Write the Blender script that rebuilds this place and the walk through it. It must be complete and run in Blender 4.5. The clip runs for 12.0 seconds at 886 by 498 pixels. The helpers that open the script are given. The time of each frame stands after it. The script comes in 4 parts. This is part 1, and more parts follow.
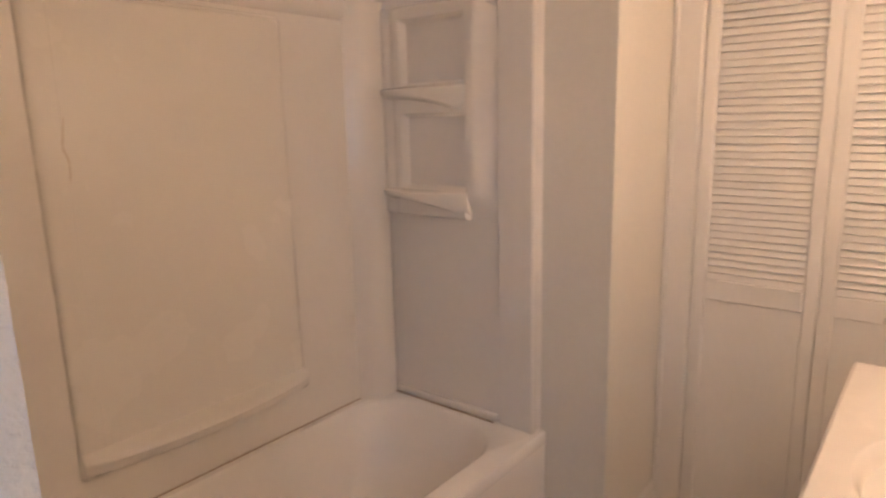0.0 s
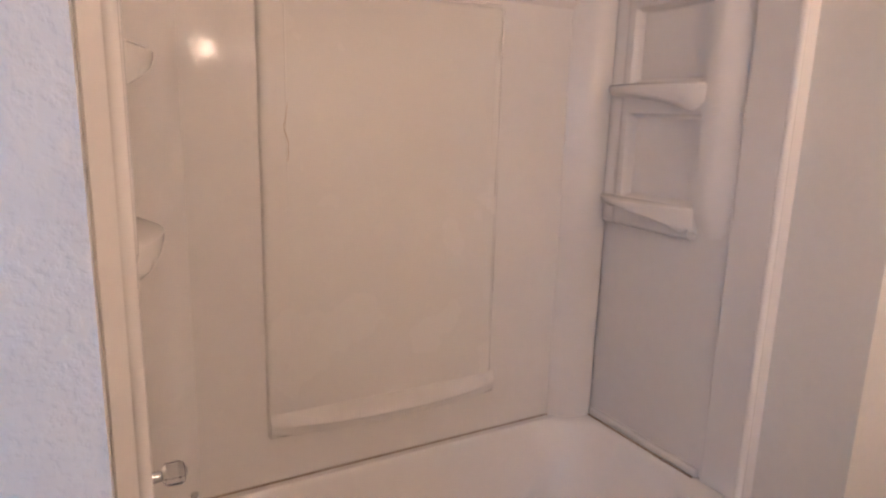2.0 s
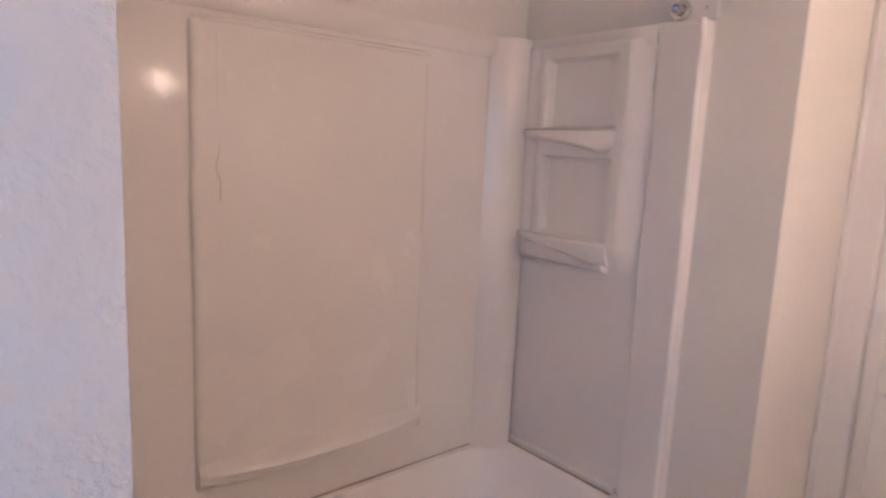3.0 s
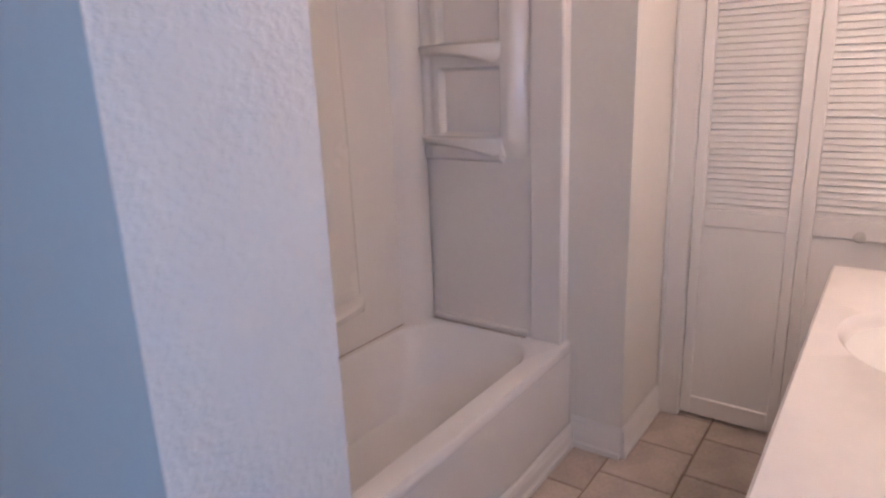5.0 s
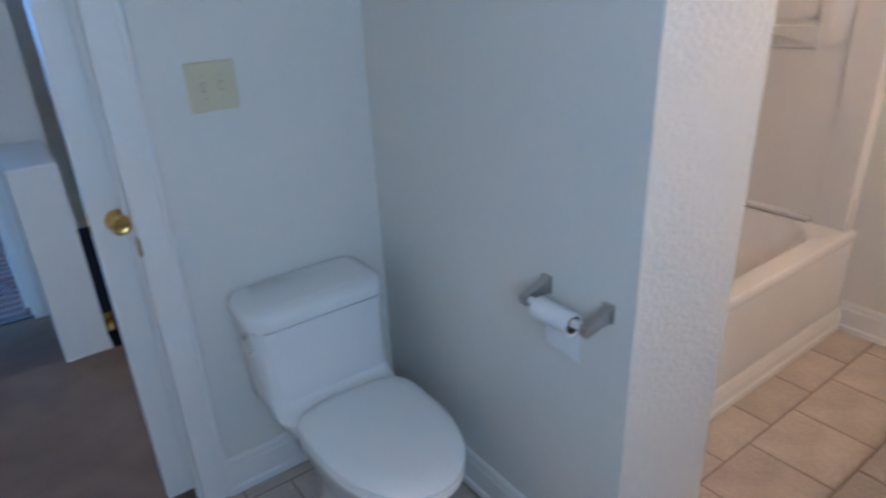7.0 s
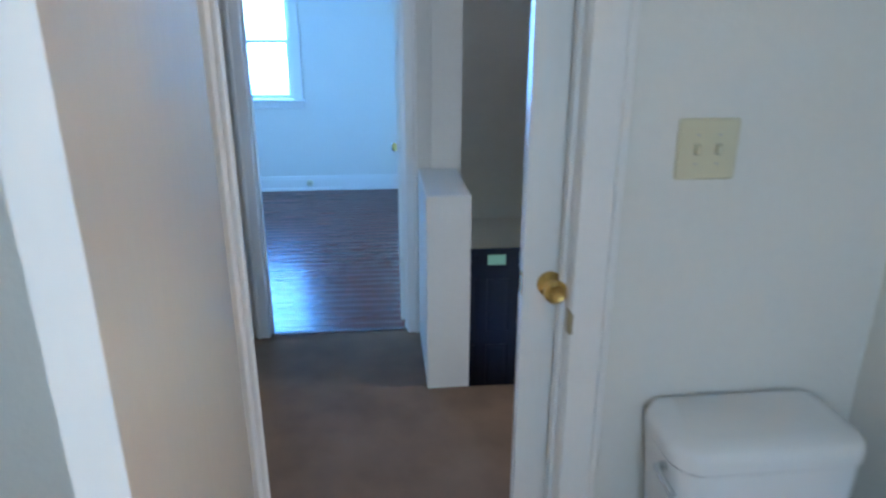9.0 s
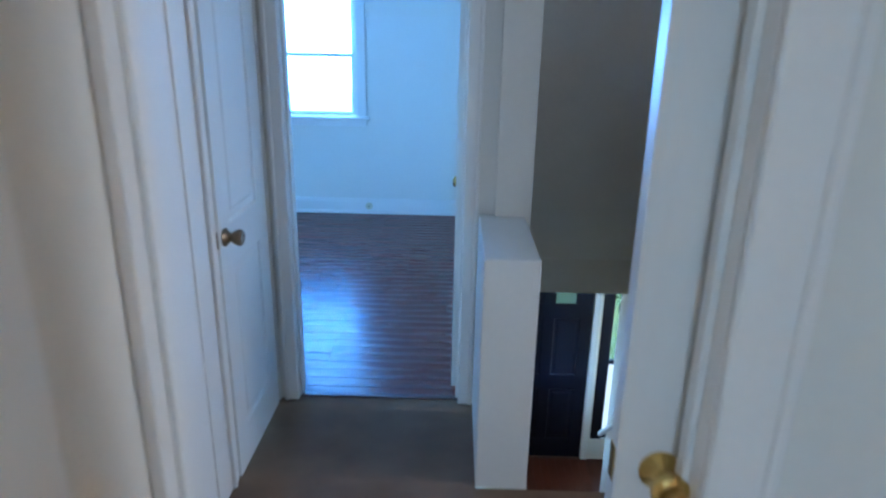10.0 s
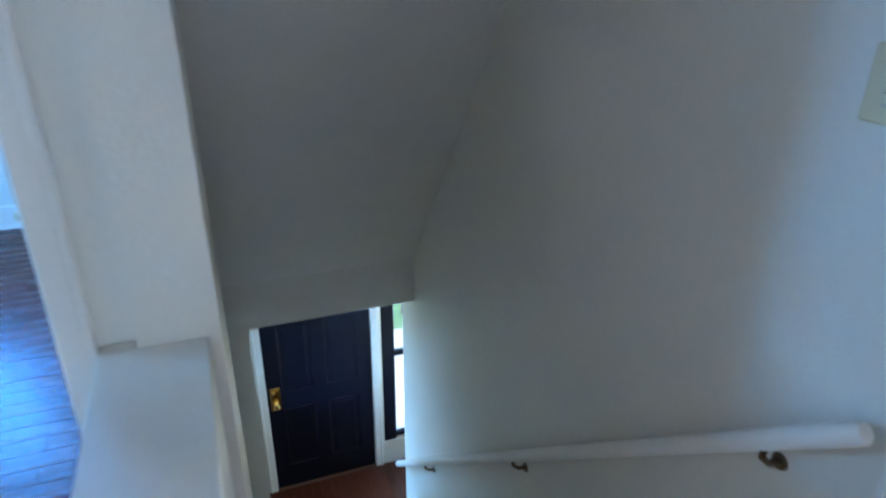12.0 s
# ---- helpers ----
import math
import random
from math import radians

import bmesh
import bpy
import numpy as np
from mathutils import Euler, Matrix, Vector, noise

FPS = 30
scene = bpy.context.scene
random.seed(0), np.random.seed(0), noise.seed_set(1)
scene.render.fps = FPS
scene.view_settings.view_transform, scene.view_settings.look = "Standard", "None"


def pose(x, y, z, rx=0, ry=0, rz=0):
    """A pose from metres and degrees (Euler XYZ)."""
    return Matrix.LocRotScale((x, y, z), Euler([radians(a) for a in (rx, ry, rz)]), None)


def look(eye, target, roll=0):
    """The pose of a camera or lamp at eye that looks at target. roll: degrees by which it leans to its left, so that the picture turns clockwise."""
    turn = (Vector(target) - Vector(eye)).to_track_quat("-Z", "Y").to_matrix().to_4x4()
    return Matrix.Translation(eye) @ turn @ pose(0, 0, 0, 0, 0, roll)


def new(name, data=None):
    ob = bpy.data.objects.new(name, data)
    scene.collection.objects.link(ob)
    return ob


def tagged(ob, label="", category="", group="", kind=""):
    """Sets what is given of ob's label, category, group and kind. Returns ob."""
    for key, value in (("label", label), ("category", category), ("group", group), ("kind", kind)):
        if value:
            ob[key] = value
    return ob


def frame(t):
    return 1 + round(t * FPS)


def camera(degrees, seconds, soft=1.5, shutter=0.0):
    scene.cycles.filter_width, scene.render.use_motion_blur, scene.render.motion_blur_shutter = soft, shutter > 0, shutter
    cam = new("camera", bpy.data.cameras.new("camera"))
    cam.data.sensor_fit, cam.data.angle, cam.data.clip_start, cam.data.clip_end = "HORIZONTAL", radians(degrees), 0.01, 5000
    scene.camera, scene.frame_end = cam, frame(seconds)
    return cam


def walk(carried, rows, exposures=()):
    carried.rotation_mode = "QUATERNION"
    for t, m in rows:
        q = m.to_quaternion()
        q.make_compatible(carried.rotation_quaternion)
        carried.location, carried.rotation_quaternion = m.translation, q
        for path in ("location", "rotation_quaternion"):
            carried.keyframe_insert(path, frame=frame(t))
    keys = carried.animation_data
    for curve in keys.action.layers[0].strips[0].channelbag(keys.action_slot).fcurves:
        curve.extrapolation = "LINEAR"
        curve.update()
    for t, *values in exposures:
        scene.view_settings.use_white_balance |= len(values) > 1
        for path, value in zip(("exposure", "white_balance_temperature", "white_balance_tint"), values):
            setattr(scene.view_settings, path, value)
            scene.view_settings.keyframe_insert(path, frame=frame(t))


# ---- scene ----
cam = camera(70.0, 12.0, soft=2.3, shutter=0.5)
PATH = [
    (0, (0.077, -1.754, 1.535), (1.604, -0.526, 1.135), -1.33),
    (0.5, (0.142, -1.745, 1.548), (1.489, -0.335, 1.105), -1.08),
    (1, (0.228, -1.733, 1.556), (1.369, -0.174, 1.038), -0.09),
    (1.5, (0.255, -1.701, 1.535), (1.280, -0.058, 1.033), 0.34),
    (2, (0.271, -1.725, 1.537), (1.226, -0.017, 1.123), 1.63),
    (2.5, (0.220, -1.696, 1.584), (1.272, -0.034, 1.222), 2.38),
    (3, (0.132, -1.679, 1.569), (1.395, -0.161, 1.254), 2.58),
    (3.5, (0.010, -1.715, 1.550), (1.476, -0.399, 1.204), 1.12),
    (3.7, (-0.053, -1.677, 1.582), (1.493, -0.471, 1.185), 1.39),
    (5.3, (-0.469, -1.741, 1.523), (1.084, -0.608, 0.972), -2.67),
    (5.5, (-0.565, -1.722, 1.531), (0.978, -0.591, 0.950), -2.74),
    (6, (-0.708, -1.711, 1.547), (0.736, -0.514, 0.852), -2.29),
    (6.5, (-0.854, -1.768, 1.563), (0.399, -0.404, 0.807), -3.31),
    (7, (-0.976, -1.732, 1.556), (0.083, -0.241, 0.745), -2.59),
    (7.5, (-1.063, -1.700, 1.510), (-0.247, -0.049, 0.728), -1.09),
    (7.7, (-1.110, -1.678, 1.512), (-0.401, 0.022, 0.731), -0.77),
    (9.3, (-1.137, -1.102, 1.541), (-1.056, 0.794, 0.909), 0.51),
    (9.5, (-1.106, -0.993, 1.555), (-1.085, 0.906, 0.927), 0.85),
    (10, (-1.068, -0.705, 1.562), (-1.102, 1.197, 0.942), 1.10),
    (10.5, (-1.074, -0.349, 1.572), (-0.941, 1.553, 0.969), 2.61),
    (11, (-1.011, -0.051, 1.582), (-0.615, 1.821, 1.002), 2.99),
    (11.5, (-0.894, 0.321, 1.572), (-0.290, 2.106, 0.901), 0.38),
    (12, (-0.739, 0.683, 1.533), (-0.078, 2.386, 0.719), 0.52),
]
EXPOSURES = [(0.0, 0.25, 6700, 22), (1.5, 0.46, 6050, 24), (2.5, 0.44, 5600, 26), (3.6, 0.31, 5450, 29), (5.4, 0.32, 5300, 24), (6.5, 0.49, 5500, 16), (7.5, 0.68, 6000, 14), (9.4, 0.88, 6550, 12), (10.0, 0.66, 6200, 12), (10.6, 0.66, 5950, 12), (11.0, 1.05, 6000, 12), (11.4, 1.02, 6100, 11), (12.0, 1.24, 6250, 10)]
walk(cam, [(t, look(eye, target, roll)) for t, eye, target, roll in PATH], EXPOSURES)

# ---- light ----
world = bpy.data.worlds.new("sky")
scene.world = world
world.use_nodes = True
wn = world.node_tree
sky = wn.nodes.new("ShaderNodeTexSky")
sky.sky_type = "NISHITA"
sky.sun_disc = False
sky.sun_elevation = radians(62)
sky.sun_rotation = radians(270)
wn.nodes["Background"].inputs["Strength"].default_value = 0.15
wn.links.new(sky.outputs["Color"], wn.nodes["Background"].inputs["Color"])


def sun_light(elevation, rotation, power):
    data = bpy.data.lights.new("sun", "SUN")
    data.energy, data.angle, data.color = power, radians(0.6), (1.0, 0.95, 0.86)
    ob = new("sun", data)
    e, r = radians(elevation), radians(rotation)
    way = Vector((math.sin(r) * math.cos(e), math.cos(r) * math.cos(e), math.sin(e)))
    ob.rotation_mode = "QUATERNION"
    ob.rotation_quaternion = way.to_track_quat("Z", "Y")
    return ob


sun_light(62, 270, 2.5)


def window_light(name, eye, target, w, h, power, color):
    data = bpy.data.lights.new(name, "AREA")
    data.shape, data.size, data.size_y = "RECTANGLE", w, h
    data.energy, data.color = power, color
    ob = new(name, data)
    ob.matrix_world = look(eye, target)
    return ob


window_light("bedroom_daylight", (-2.36, 5.20, 1.43), (-2.36, 0.0, 1.2), 0.70, 1.0, 36, (0.04, 0.30, 1.0))
window_light("bedroom_west_daylight", (-4.42, 2.95, 1.5), (0.0, 1.75, 1.2), 0.62, 1.1, 37, (0.19, 0.52, 1.0))
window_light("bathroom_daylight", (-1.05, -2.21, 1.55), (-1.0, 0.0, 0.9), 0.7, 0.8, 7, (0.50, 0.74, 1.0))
window_light("side_room_daylight", (1.92, 0.75, 1.5), (0.0, 1.15, 1.2), 0.8, 1.0, 31, (0.68, 0.79, 0.96))
window_light("entry_daylight", (0.65, 5.06, -1.35), (0.0, 3.4, -1.2), 0.22, 1.5, 5, (0.95, 1.0, 0.80))
# added lamp in an unseen west opening, brightens the lower stair wall
window_light("entry_west_added_light", (-0.80, 4.45, -0.50), (0.5, 4.10, -0.60), 0.80, 0.30, 0.6, (0.86, 1.0, 0.76))

# ---- materials ----
def mat(name, base, rough=0.6, metal=0.0, var=0.06, scale=6.0, fine=60.0, bump=0.0, bump_scale=120.0, spec=0.5, coat=0.0, rnd=0.0, stretch=(1, 1, 1), rough_var=0.06, detail=4.0, ridge=None):
    """A surface with variation at two scales, a fine relief and, where rnd is given, a tone of its own for each object."""
    m = bpy.data.materials.new(name)
    m.use_nodes = True
    n, l = m.node_tree.nodes, m.node_tree.links
    b = n["Principled BSDF"]
    b.inputs["Metallic"].default_value = metal
    b.inputs["Specular IOR Level"].default_value = spec
    b.inputs["Coat Weight"].default_value = coat
    tc = n.new("ShaderNodeTexCoord")
    mp = n.new("ShaderNodeMapping")
    mp.inputs["Scale"].default_value = stretch
    l.new(tc.outputs["Object"], mp.inputs["Vector"])
    a, f = n.new("ShaderNodeTexNoise"), n.new("ShaderNodeTexNoise")
    a.inputs["Scale"].default_value, f.inputs["Scale"].default_value = scale, fine
    a.inputs["Detail"].default_value = detail
    for t in (a, f):
        l.new(mp.outputs["Vector"], t.inputs["Vector"])
    add = n.new("ShaderNodeMath")
    add.operation = "MULTIPLY_ADD"
    l.new(a.outputs["Fac"], add.inputs[0])
    add.inputs[1].default_value = 0.65
    half = n.new("ShaderNodeMath")
    half.operation = "MULTIPLY"
    half.inputs[1].default_value = 0.35
    l.new(f.outputs["Fac"], half.inputs[0])
    l.new(half.outputs[0], add.inputs[2])
    ramp = n.new("ShaderNodeMapRange")
    ramp.inputs["From Min"].default_value, ramp.inputs["From Max"].default_value = 0.3, 0.7
    ramp.inputs["To Min"].default_value, ramp.inputs["To Max"].default_value = 1 - var, 1 + var
    l.new(add.outputs[0], ramp.inputs["Value"])
    val = ramp.outputs["Result"]
    if rnd:
        info = n.new("ShaderNodeObjectInfo")
        r = n.new("ShaderNodeMapRange")
        r.inputs["To Min"].default_value, r.inputs["To Max"].default_value = 1 - rnd, 1 + rnd
        l.new(info.outputs["Random"], r.inputs["Value"])
        mul = n.new("ShaderNodeMath")
        mul.operation = "MULTIPLY"
        l.new(val, mul.inputs[0])
        l.new(r.outputs["Result"], mul.inputs[1])
        val = mul.outputs[0]
    mix = n.new("ShaderNodeVectorMath")
    mix.operation = "SCALE"
    mix.inputs[0].default_value = base
    l.new(val, mix.inputs["Scale"])
    l.new(mix.outputs["Vector"], b.inputs["Base Color"])
    rr = n.new("ShaderNodeMapRange")
    rr.inputs["To Min"].default_value, rr.inputs["To Max"].default_value = max(rough - rough_var, 0.02), min(rough + rough_var, 1)
    l.new(a.outputs["Fac"], rr.inputs["Value"])
    l.new(rr.outputs["Result"], b.inputs["Roughness"])
    if bump:
        t = n.new("ShaderNodeTexNoise")
        t.inputs["Scale"].default_value, t.inputs["Detail"].default_value = bump_scale, 3.0
        l.new(mp.outputs["Vector"], t.inputs["Vector"])
        bp = n.new("ShaderNodeBump")
        bp.inputs["Strength"].default_value = bump
        bp.inputs["Distance"].default_value = 0.004 if bump < 0.95 else 0.010
        height = t.outputs["Fac"]
        if ridge:
            lift = n.new("ShaderNodeMapRange")
            lift.inputs["From Min"].default_value, lift.inputs["From Max"].default_value = ridge
            lift.interpolation_type = "SMOOTHSTEP"
            l.new(height, lift.inputs["Value"])
            height = lift.outputs["Result"]
            bp.inputs["Distance"].default_value = 0.0016
        l.new(height, bp.inputs["Height"])
        l.new(bp.outputs["Normal"], b.inputs["Normal"])
    return m


PAINT = mat("cream_wall_paint", (0.76, 0.735, 0.68), 0.55, var=0.03, scale=2.0, fine=40, bump=0.25, bump_scale=70, spec=0.4)
KNOCK = mat("knockdown_wall_paint", (0.77, 0.745, 0.69), 0.42, var=0.03, scale=2.5, fine=50, bump=0.50, bump_scale=80, spec=0.5, ridge=(0.40, 0.64))
TRIM = mat("white_trim_paint", (0.80, 0.78, 0.75), 0.35, var=0.025, scale=5, fine=80, bump=0.08, bump_scale=60)
DOORP = mat("white_door_paint", (0.78, 0.77, 0.74), 0.35, var=0.03, scale=4, fine=70, bump=0.1, bump_scale=50, stretch=(1, 1, 0.25))
CEIL = mat("white_ceiling_paint", (0.78, 0.76, 0.72), 0.8, var=0.03, bump=0.3, bump_scale=90)
ACRYL = mat("white_acrylic_surround", (0.80, 0.77, 0.73), 0.12, var=0.025, scale=3, fine=30, rough_var=0.03, spec=0.30, bump=0.05, bump_scale=9)
ACRYL_FIELD = mat("satin_acrylic_field", (0.80, 0.77, 0.72), 0.27, var=0.015, scale=3, fine=30, rough_var=0.02, spec=0.25, bump=0.10, bump_scale=9)
# door paint made lighter: the closet's stronger light is in the colour
BIFOLD = mat("light_boosted_bifold_paint", (0.86, 0.84, 0.81), 0.4, var=0.03, scale=4, fine=70, bump=0.08, bump_scale=50, stretch=(1, 1, 0.25))
ENAMEL = mat("white_tub_enamel", (0.82, 0.80, 0.78), 0.24, var=0.02, scale=3, fine=40, rough_var=0.05, spec=0.6)
PORCELAIN = mat("white_porcelain", (0.80, 0.80, 0.79), 0.12, var=0.015, scale=3, fine=30, rough_var=0.04, spec=0.6)
MARBLE = mat("cultured_marble_top", (0.84, 0.80, 0.76), 0.2, var=0.035, scale=5, fine=25, rough_var=0.05)
TILE = mat("beige_floor_tile", (0.49, 0.415, 0.355), 0.45, var=0.26, scale=7, fine=70, bump=0.2, bump_scale=30, rnd=0.08, rough_var=0.12, detail=8)
GROUT = mat("brown_tile_grout", (0.29, 0.21, 0.15), 0.85, var=0.15, scale=12, fine=150, bump=0.3, bump_scale=200)
CARPET = mat("taupe_carpet", (0.245, 0.158, 0.108), 0.95, var=0.22, scale=5, fine=260, bump=1.0, bump_scale=330, spec=0.1)
PLANK = mat("dark_mahogany_floor", (0.135, 0.027, 0.017), 0.27, var=0.30, scale=6, fine=60, bump=0.5, bump_scale=9, rnd=0.07, stretch=(0.25, 1.6, 1), rough_var=0.06, spec=0.33)
REDWOOD = mat("red_brown_entry_floor", (0.075, 0.020, 0.012), 0.3, var=0.3, scale=6, fine=60, bump=0.2, bump_scale=20, rnd=0.15, stretch=(1.6, 0.25, 1))
STAIRW = mat("brown_stair_wood", (0.10, 0.045, 0.028), 0.4, var=0.3, scale=6, fine=60, stretch=(0.3, 1.5, 1))
BRASS = mat("polished_brass", (0.70, 0.47, 0.16), 0.22, metal=1.0, var=0.08, fine=90, rough_var=0.08)
WORN = mat("worn_brass", (0.44, 0.34, 0.20), 0.5, metal=1.0, var=0.2, fine=120)
BRONZE = mat("aged_bronze", (0.20, 0.14, 0.09), 0.35, metal=1.0, var=0.2, fine=90)
CHROME = mat("chrome", (0.66, 0.66, 0.66), 0.12, metal=1.0, var=0.05, fine=60, rough_var=0.06)
NICKEL = mat("brushed_nickel", (0.52, 0.50, 0.48), 0.32, metal=1.0, var=0.08, fine=90)
SLOT = mat("shadowed_ivory_slot", (0.36, 0.32, 0.22), 0.6, var=0.05)
CARD = mat("brown_cardboard", (0.16, 0.10, 0.07), 0.8, var=0.1)
IVORY = mat("ivory_plastic", (0.66, 0.60, 0.42), 0.4, var=0.03, fine=60)
PAPER = mat("white_tissue_paper", (0.84, 0.84, 0.84), 0.9, var=0.04, fine=120, bump=0.3, bump_scale=250, spec=0.1)
NAVY = mat("navy_black_door_paint", (0.0045, 0.007, 0.017), 0.36, spec=0.2, var=0.2, scale=5, fine=60, bump=0.15, bump_scale=40, stretch=(1, 1, 0.25))
DARK = mat("dark_gap", (0.02, 0.018, 0.016), 0.8, var=0.1)
CRACK = mat("stained_caulk", (0.50, 0.39, 0.27), 0.7, var=0.3, scale=30, fine=120)
CAULKD = mat("dark_caulk", (0.36, 0.27, 0.19), 0.7, var=0.3, scale=30, fine=120)
CONCRETE = mat("pale_concrete", (0.42, 0.40, 0.36), 0.85, var=0.12, scale=3, fine=60, bump=0.3, bump_scale=80)
PULL = mat("pale_plastic_pull", (0.72, 0.70, 0.66), 0.15, var=0.03, fine=60)
GRASS = mat("sunlit_lawn", (0.10, 0.17, 0.05), 0.9, var=0.4, scale=3, fine=40, bump=0.5, bump_scale=40)
LEAF = mat("green_leaves", (0.07, 0.13, 0.04), 0.6, var=0.5, scale=2, fine=20)


def glass_material(name, tint, rough):
    m = bpy.data.materials.new(name)
    m.use_nodes = True
    b = m.node_tree.nodes["Principled BSDF"]
    b.inputs["Base Color"].default_value = (*tint, 1)
    b.inputs["Roughness"].default_value = rough
    b.inputs["Transmission Weight"].default_value = 1.0
    b.inputs["IOR"].default_value = 1.45
    return m


LITE = glass_material("green_tinted_door_glass", (0.13, 0.15, 0.085), 0.5)
GLASS = glass_material("window_glass", (0.97, 0.99, 1.0), 0.0)
ACRYLIC_CLEAR = glass_material("clear_acrylic", (0.95, 0.95, 0.94), 0.05)


def glow(name, color, strength):
    m = bpy.data.materials.new(name)
    m.use_nodes = True
    b = m.node_tree.nodes["Principled BSDF"]
    b.inputs["Base Color"].default_value = (0.8, 0.8, 0.8, 1)
    b.inputs["Emission Color"].default_value = (*color, 1)
    b.inputs["Emission Strength"].default_value = strength
    return m


BULB = glow("lit_bulb", (1.0, 0.70, 0.44), 96)
SKYGLOW = glow("overexposed_sky", (0.24, 0.56, 1.0), 13)

# ---- mesh helpers ----
def bm_new():
    return bmesh.new()


def add_box(bm, x0, x1, y0, y1, z0, z1, bevel=0.0, seg=1):
    """A box between two corners, its edges rounded by bevel."""
    r = bmesh.ops.create_cube(bm, size=1.0, matrix=Matrix.Translation(((x0 + x1) / 2, (y0 + y1) / 2, (z0 + z1) / 2)) @ Matrix.Diagonal((abs(x1 - x0), abs(y1 - y0), abs(z1 - z0), 1)))
    if bevel:
        edges = {e for v in r["verts"] for e in v.link_edges}
        bmesh.ops.bevel(bm, geom=list(edges), offset=bevel, segments=seg, affect="EDGES", profile=0.5)
    return bm


def box(x0, x1, y0, y1, z0, z1, bevel=0.0, seg=1):
    return add_box(bm_new(), x0, x1, y0, y1, z0, z1, bevel, seg)


def add_rings(bm, rings, cap0=True, cap1=True, closed=True):
    """A skin over rings of points, each ring as long as the next."""
    rows = [[bm.verts.new(p) for p in ring] for ring in rings]
    n = len(rows[0])
    for a, b in zip(rows, rows[1:]):
        for i in range(n if closed else n - 1):
            bm.faces.new((a[i], a[(i + 1) % n], b[(i + 1) % n], b[i]))
    if cap0:
        bm.faces.new(rows[0][::-1])
    if cap1:
        bm.faces.new(rows[-1])
    return bm


def oval(cx, cy, z, rx, ry, n=40, power=2.0, front=None):
    """A superellipse at height z; front stretches the half towards -y."""
    out = []
    for i in range(n):
        a = 2 * math.pi * i / n
        c, s = math.cos(a), math.sin(a)
        x = rx * math.copysign(abs(c) ** (2 / power), c)
        y = (front if front and s < 0 else ry) * math.copysign(abs(s) ** (2 / power), s)
        out.append((cx + x, cy + y, z))
    return out


def lid_ring(cx, cy, z, rx, back, front, n=48):
    """An elongated seat outline: a flat, square-shouldered back and an egg-shaped front towards -y."""
    out = []
    for i in range(n):
        a = 2 * math.pi * i / n
        c, q = math.cos(a), math.sin(a)
        p = 4.2 if q > 0 else 2.1
        out.append((cx + rx * math.copysign(abs(c) ** (2 / p), c), cy + (back if q > 0 else front) * math.copysign(abs(q) ** (2 / p), q), z))
    return out


def turned(profile, n=20, at=(0, 0, 0), axis="z"):
    """A body of revolution from (radius, height) pairs."""
    bm = bm_new()
    rings = [[(r * math.cos(2 * math.pi * i / n), r * math.sin(2 * math.pi * i / n), h) for i in range(n)] for r, h in profile]
    add_rings(bm, rings)
    m = {"z": Matrix.Identity(4), "y": Matrix.Rotation(radians(90), 4, "X"), "-y": Matrix.Rotation(radians(-90), 4, "X"), "x": Matrix.Rotation(radians(90), 4, "Y"), "-x": Matrix.Rotation(radians(-90), 4, "Y")}[axis]
    bmesh.ops.transform(bm, matrix=Matrix.Translation(at) @ m, verts=bm.verts)
    return bm


def tube(path, r, n=10):
    """A round bar along a path of points."""
    bm = bm_new()
    pts = [Vector(p) for p in path]
    rings = []
    for i, p in enumerate(pts):
        d = (pts[min(i + 1, len(pts) - 1)] - pts[max(i - 1, 0)]).normalized()
        side = d.cross(Vector((0, 0, 1)))
        if side.length < 1e-3:
            side = Vector((1, 0, 0))
        side.normalize()
        up = side.cross(d).normalized()
        rad = r[i] if isinstance(r, (list, tuple)) else r
        rings.append([p + rad * (math.cos(2 * math.pi * k / n) * side + math.sin(2 * math.pi * k / n) * up) for k in range(n)])
    return add_rings(bm, rings)


def mesh_of(name, bm, material, smooth=False):
    bmesh.ops.recalc_face_normals(bm, faces=bm.faces)
    me = bpy.data.meshes.new(name)
    bm.to_mesh(me)
    bm.free()
    me.materials.append(material)
    if smooth:
        for p in me.polygons:
            p.use_smooth = True
        me.set_sharp_from_angle(angle=radians(38))
    return me


def part(name, bm, material, parent=None, label="", smooth=False):
    ob = new(name, mesh_of(name, bm, material, smooth))
    if parent is not None:
        ob.parent = parent
        if parent.data is None:
            ob.matrix_parent_inverse = Matrix.Translation(-parent.location)
    if label:
        tagged(ob, label)
    return ob


def structure(name, bm, material, label="", category="", smooth=False):
    return tagged(part(name, bm, material, smooth=smooth), label, category, kind="structure")


def thing(name, label, category, at=(0, 0, 0), group="", kind=""):
    ob = new(name)
    ob.location = at
    ob.empty_display_size = 0.1
    return tagged(ob, label, category, group, kind)

# ---- plan ----
WEST, SOUTH, CLOSET_X = -2.0, -2.2, 2.35       # bathroom: west wall, south wall, closet front
PART_E, PART_S = 0.265, -1.06                  # partition between toilet and tub
END_X, STUB_S = 1.88, -0.968                   # wall at the foot of the tub
WALL_N = 0.08                                  # hall side of the bathroom's north wall
DOOR_W, DOOR_E = -1.45, -0.735                 # bathroom doorway
HALL_W, HALL_E, LAND = -1.86, 0.231, 1.246     # hall walls, edge of the landing
BED_S, BED_N, BED_W = 1.83, 5.126, -4.4        # bedroom
STAIR_W = -0.757                               # stair side of the bedroom wall
LOW = -2.66                                    # floor of the entry below
TOP = 2.44
FRONT = 5.1                                    # wall with the front door


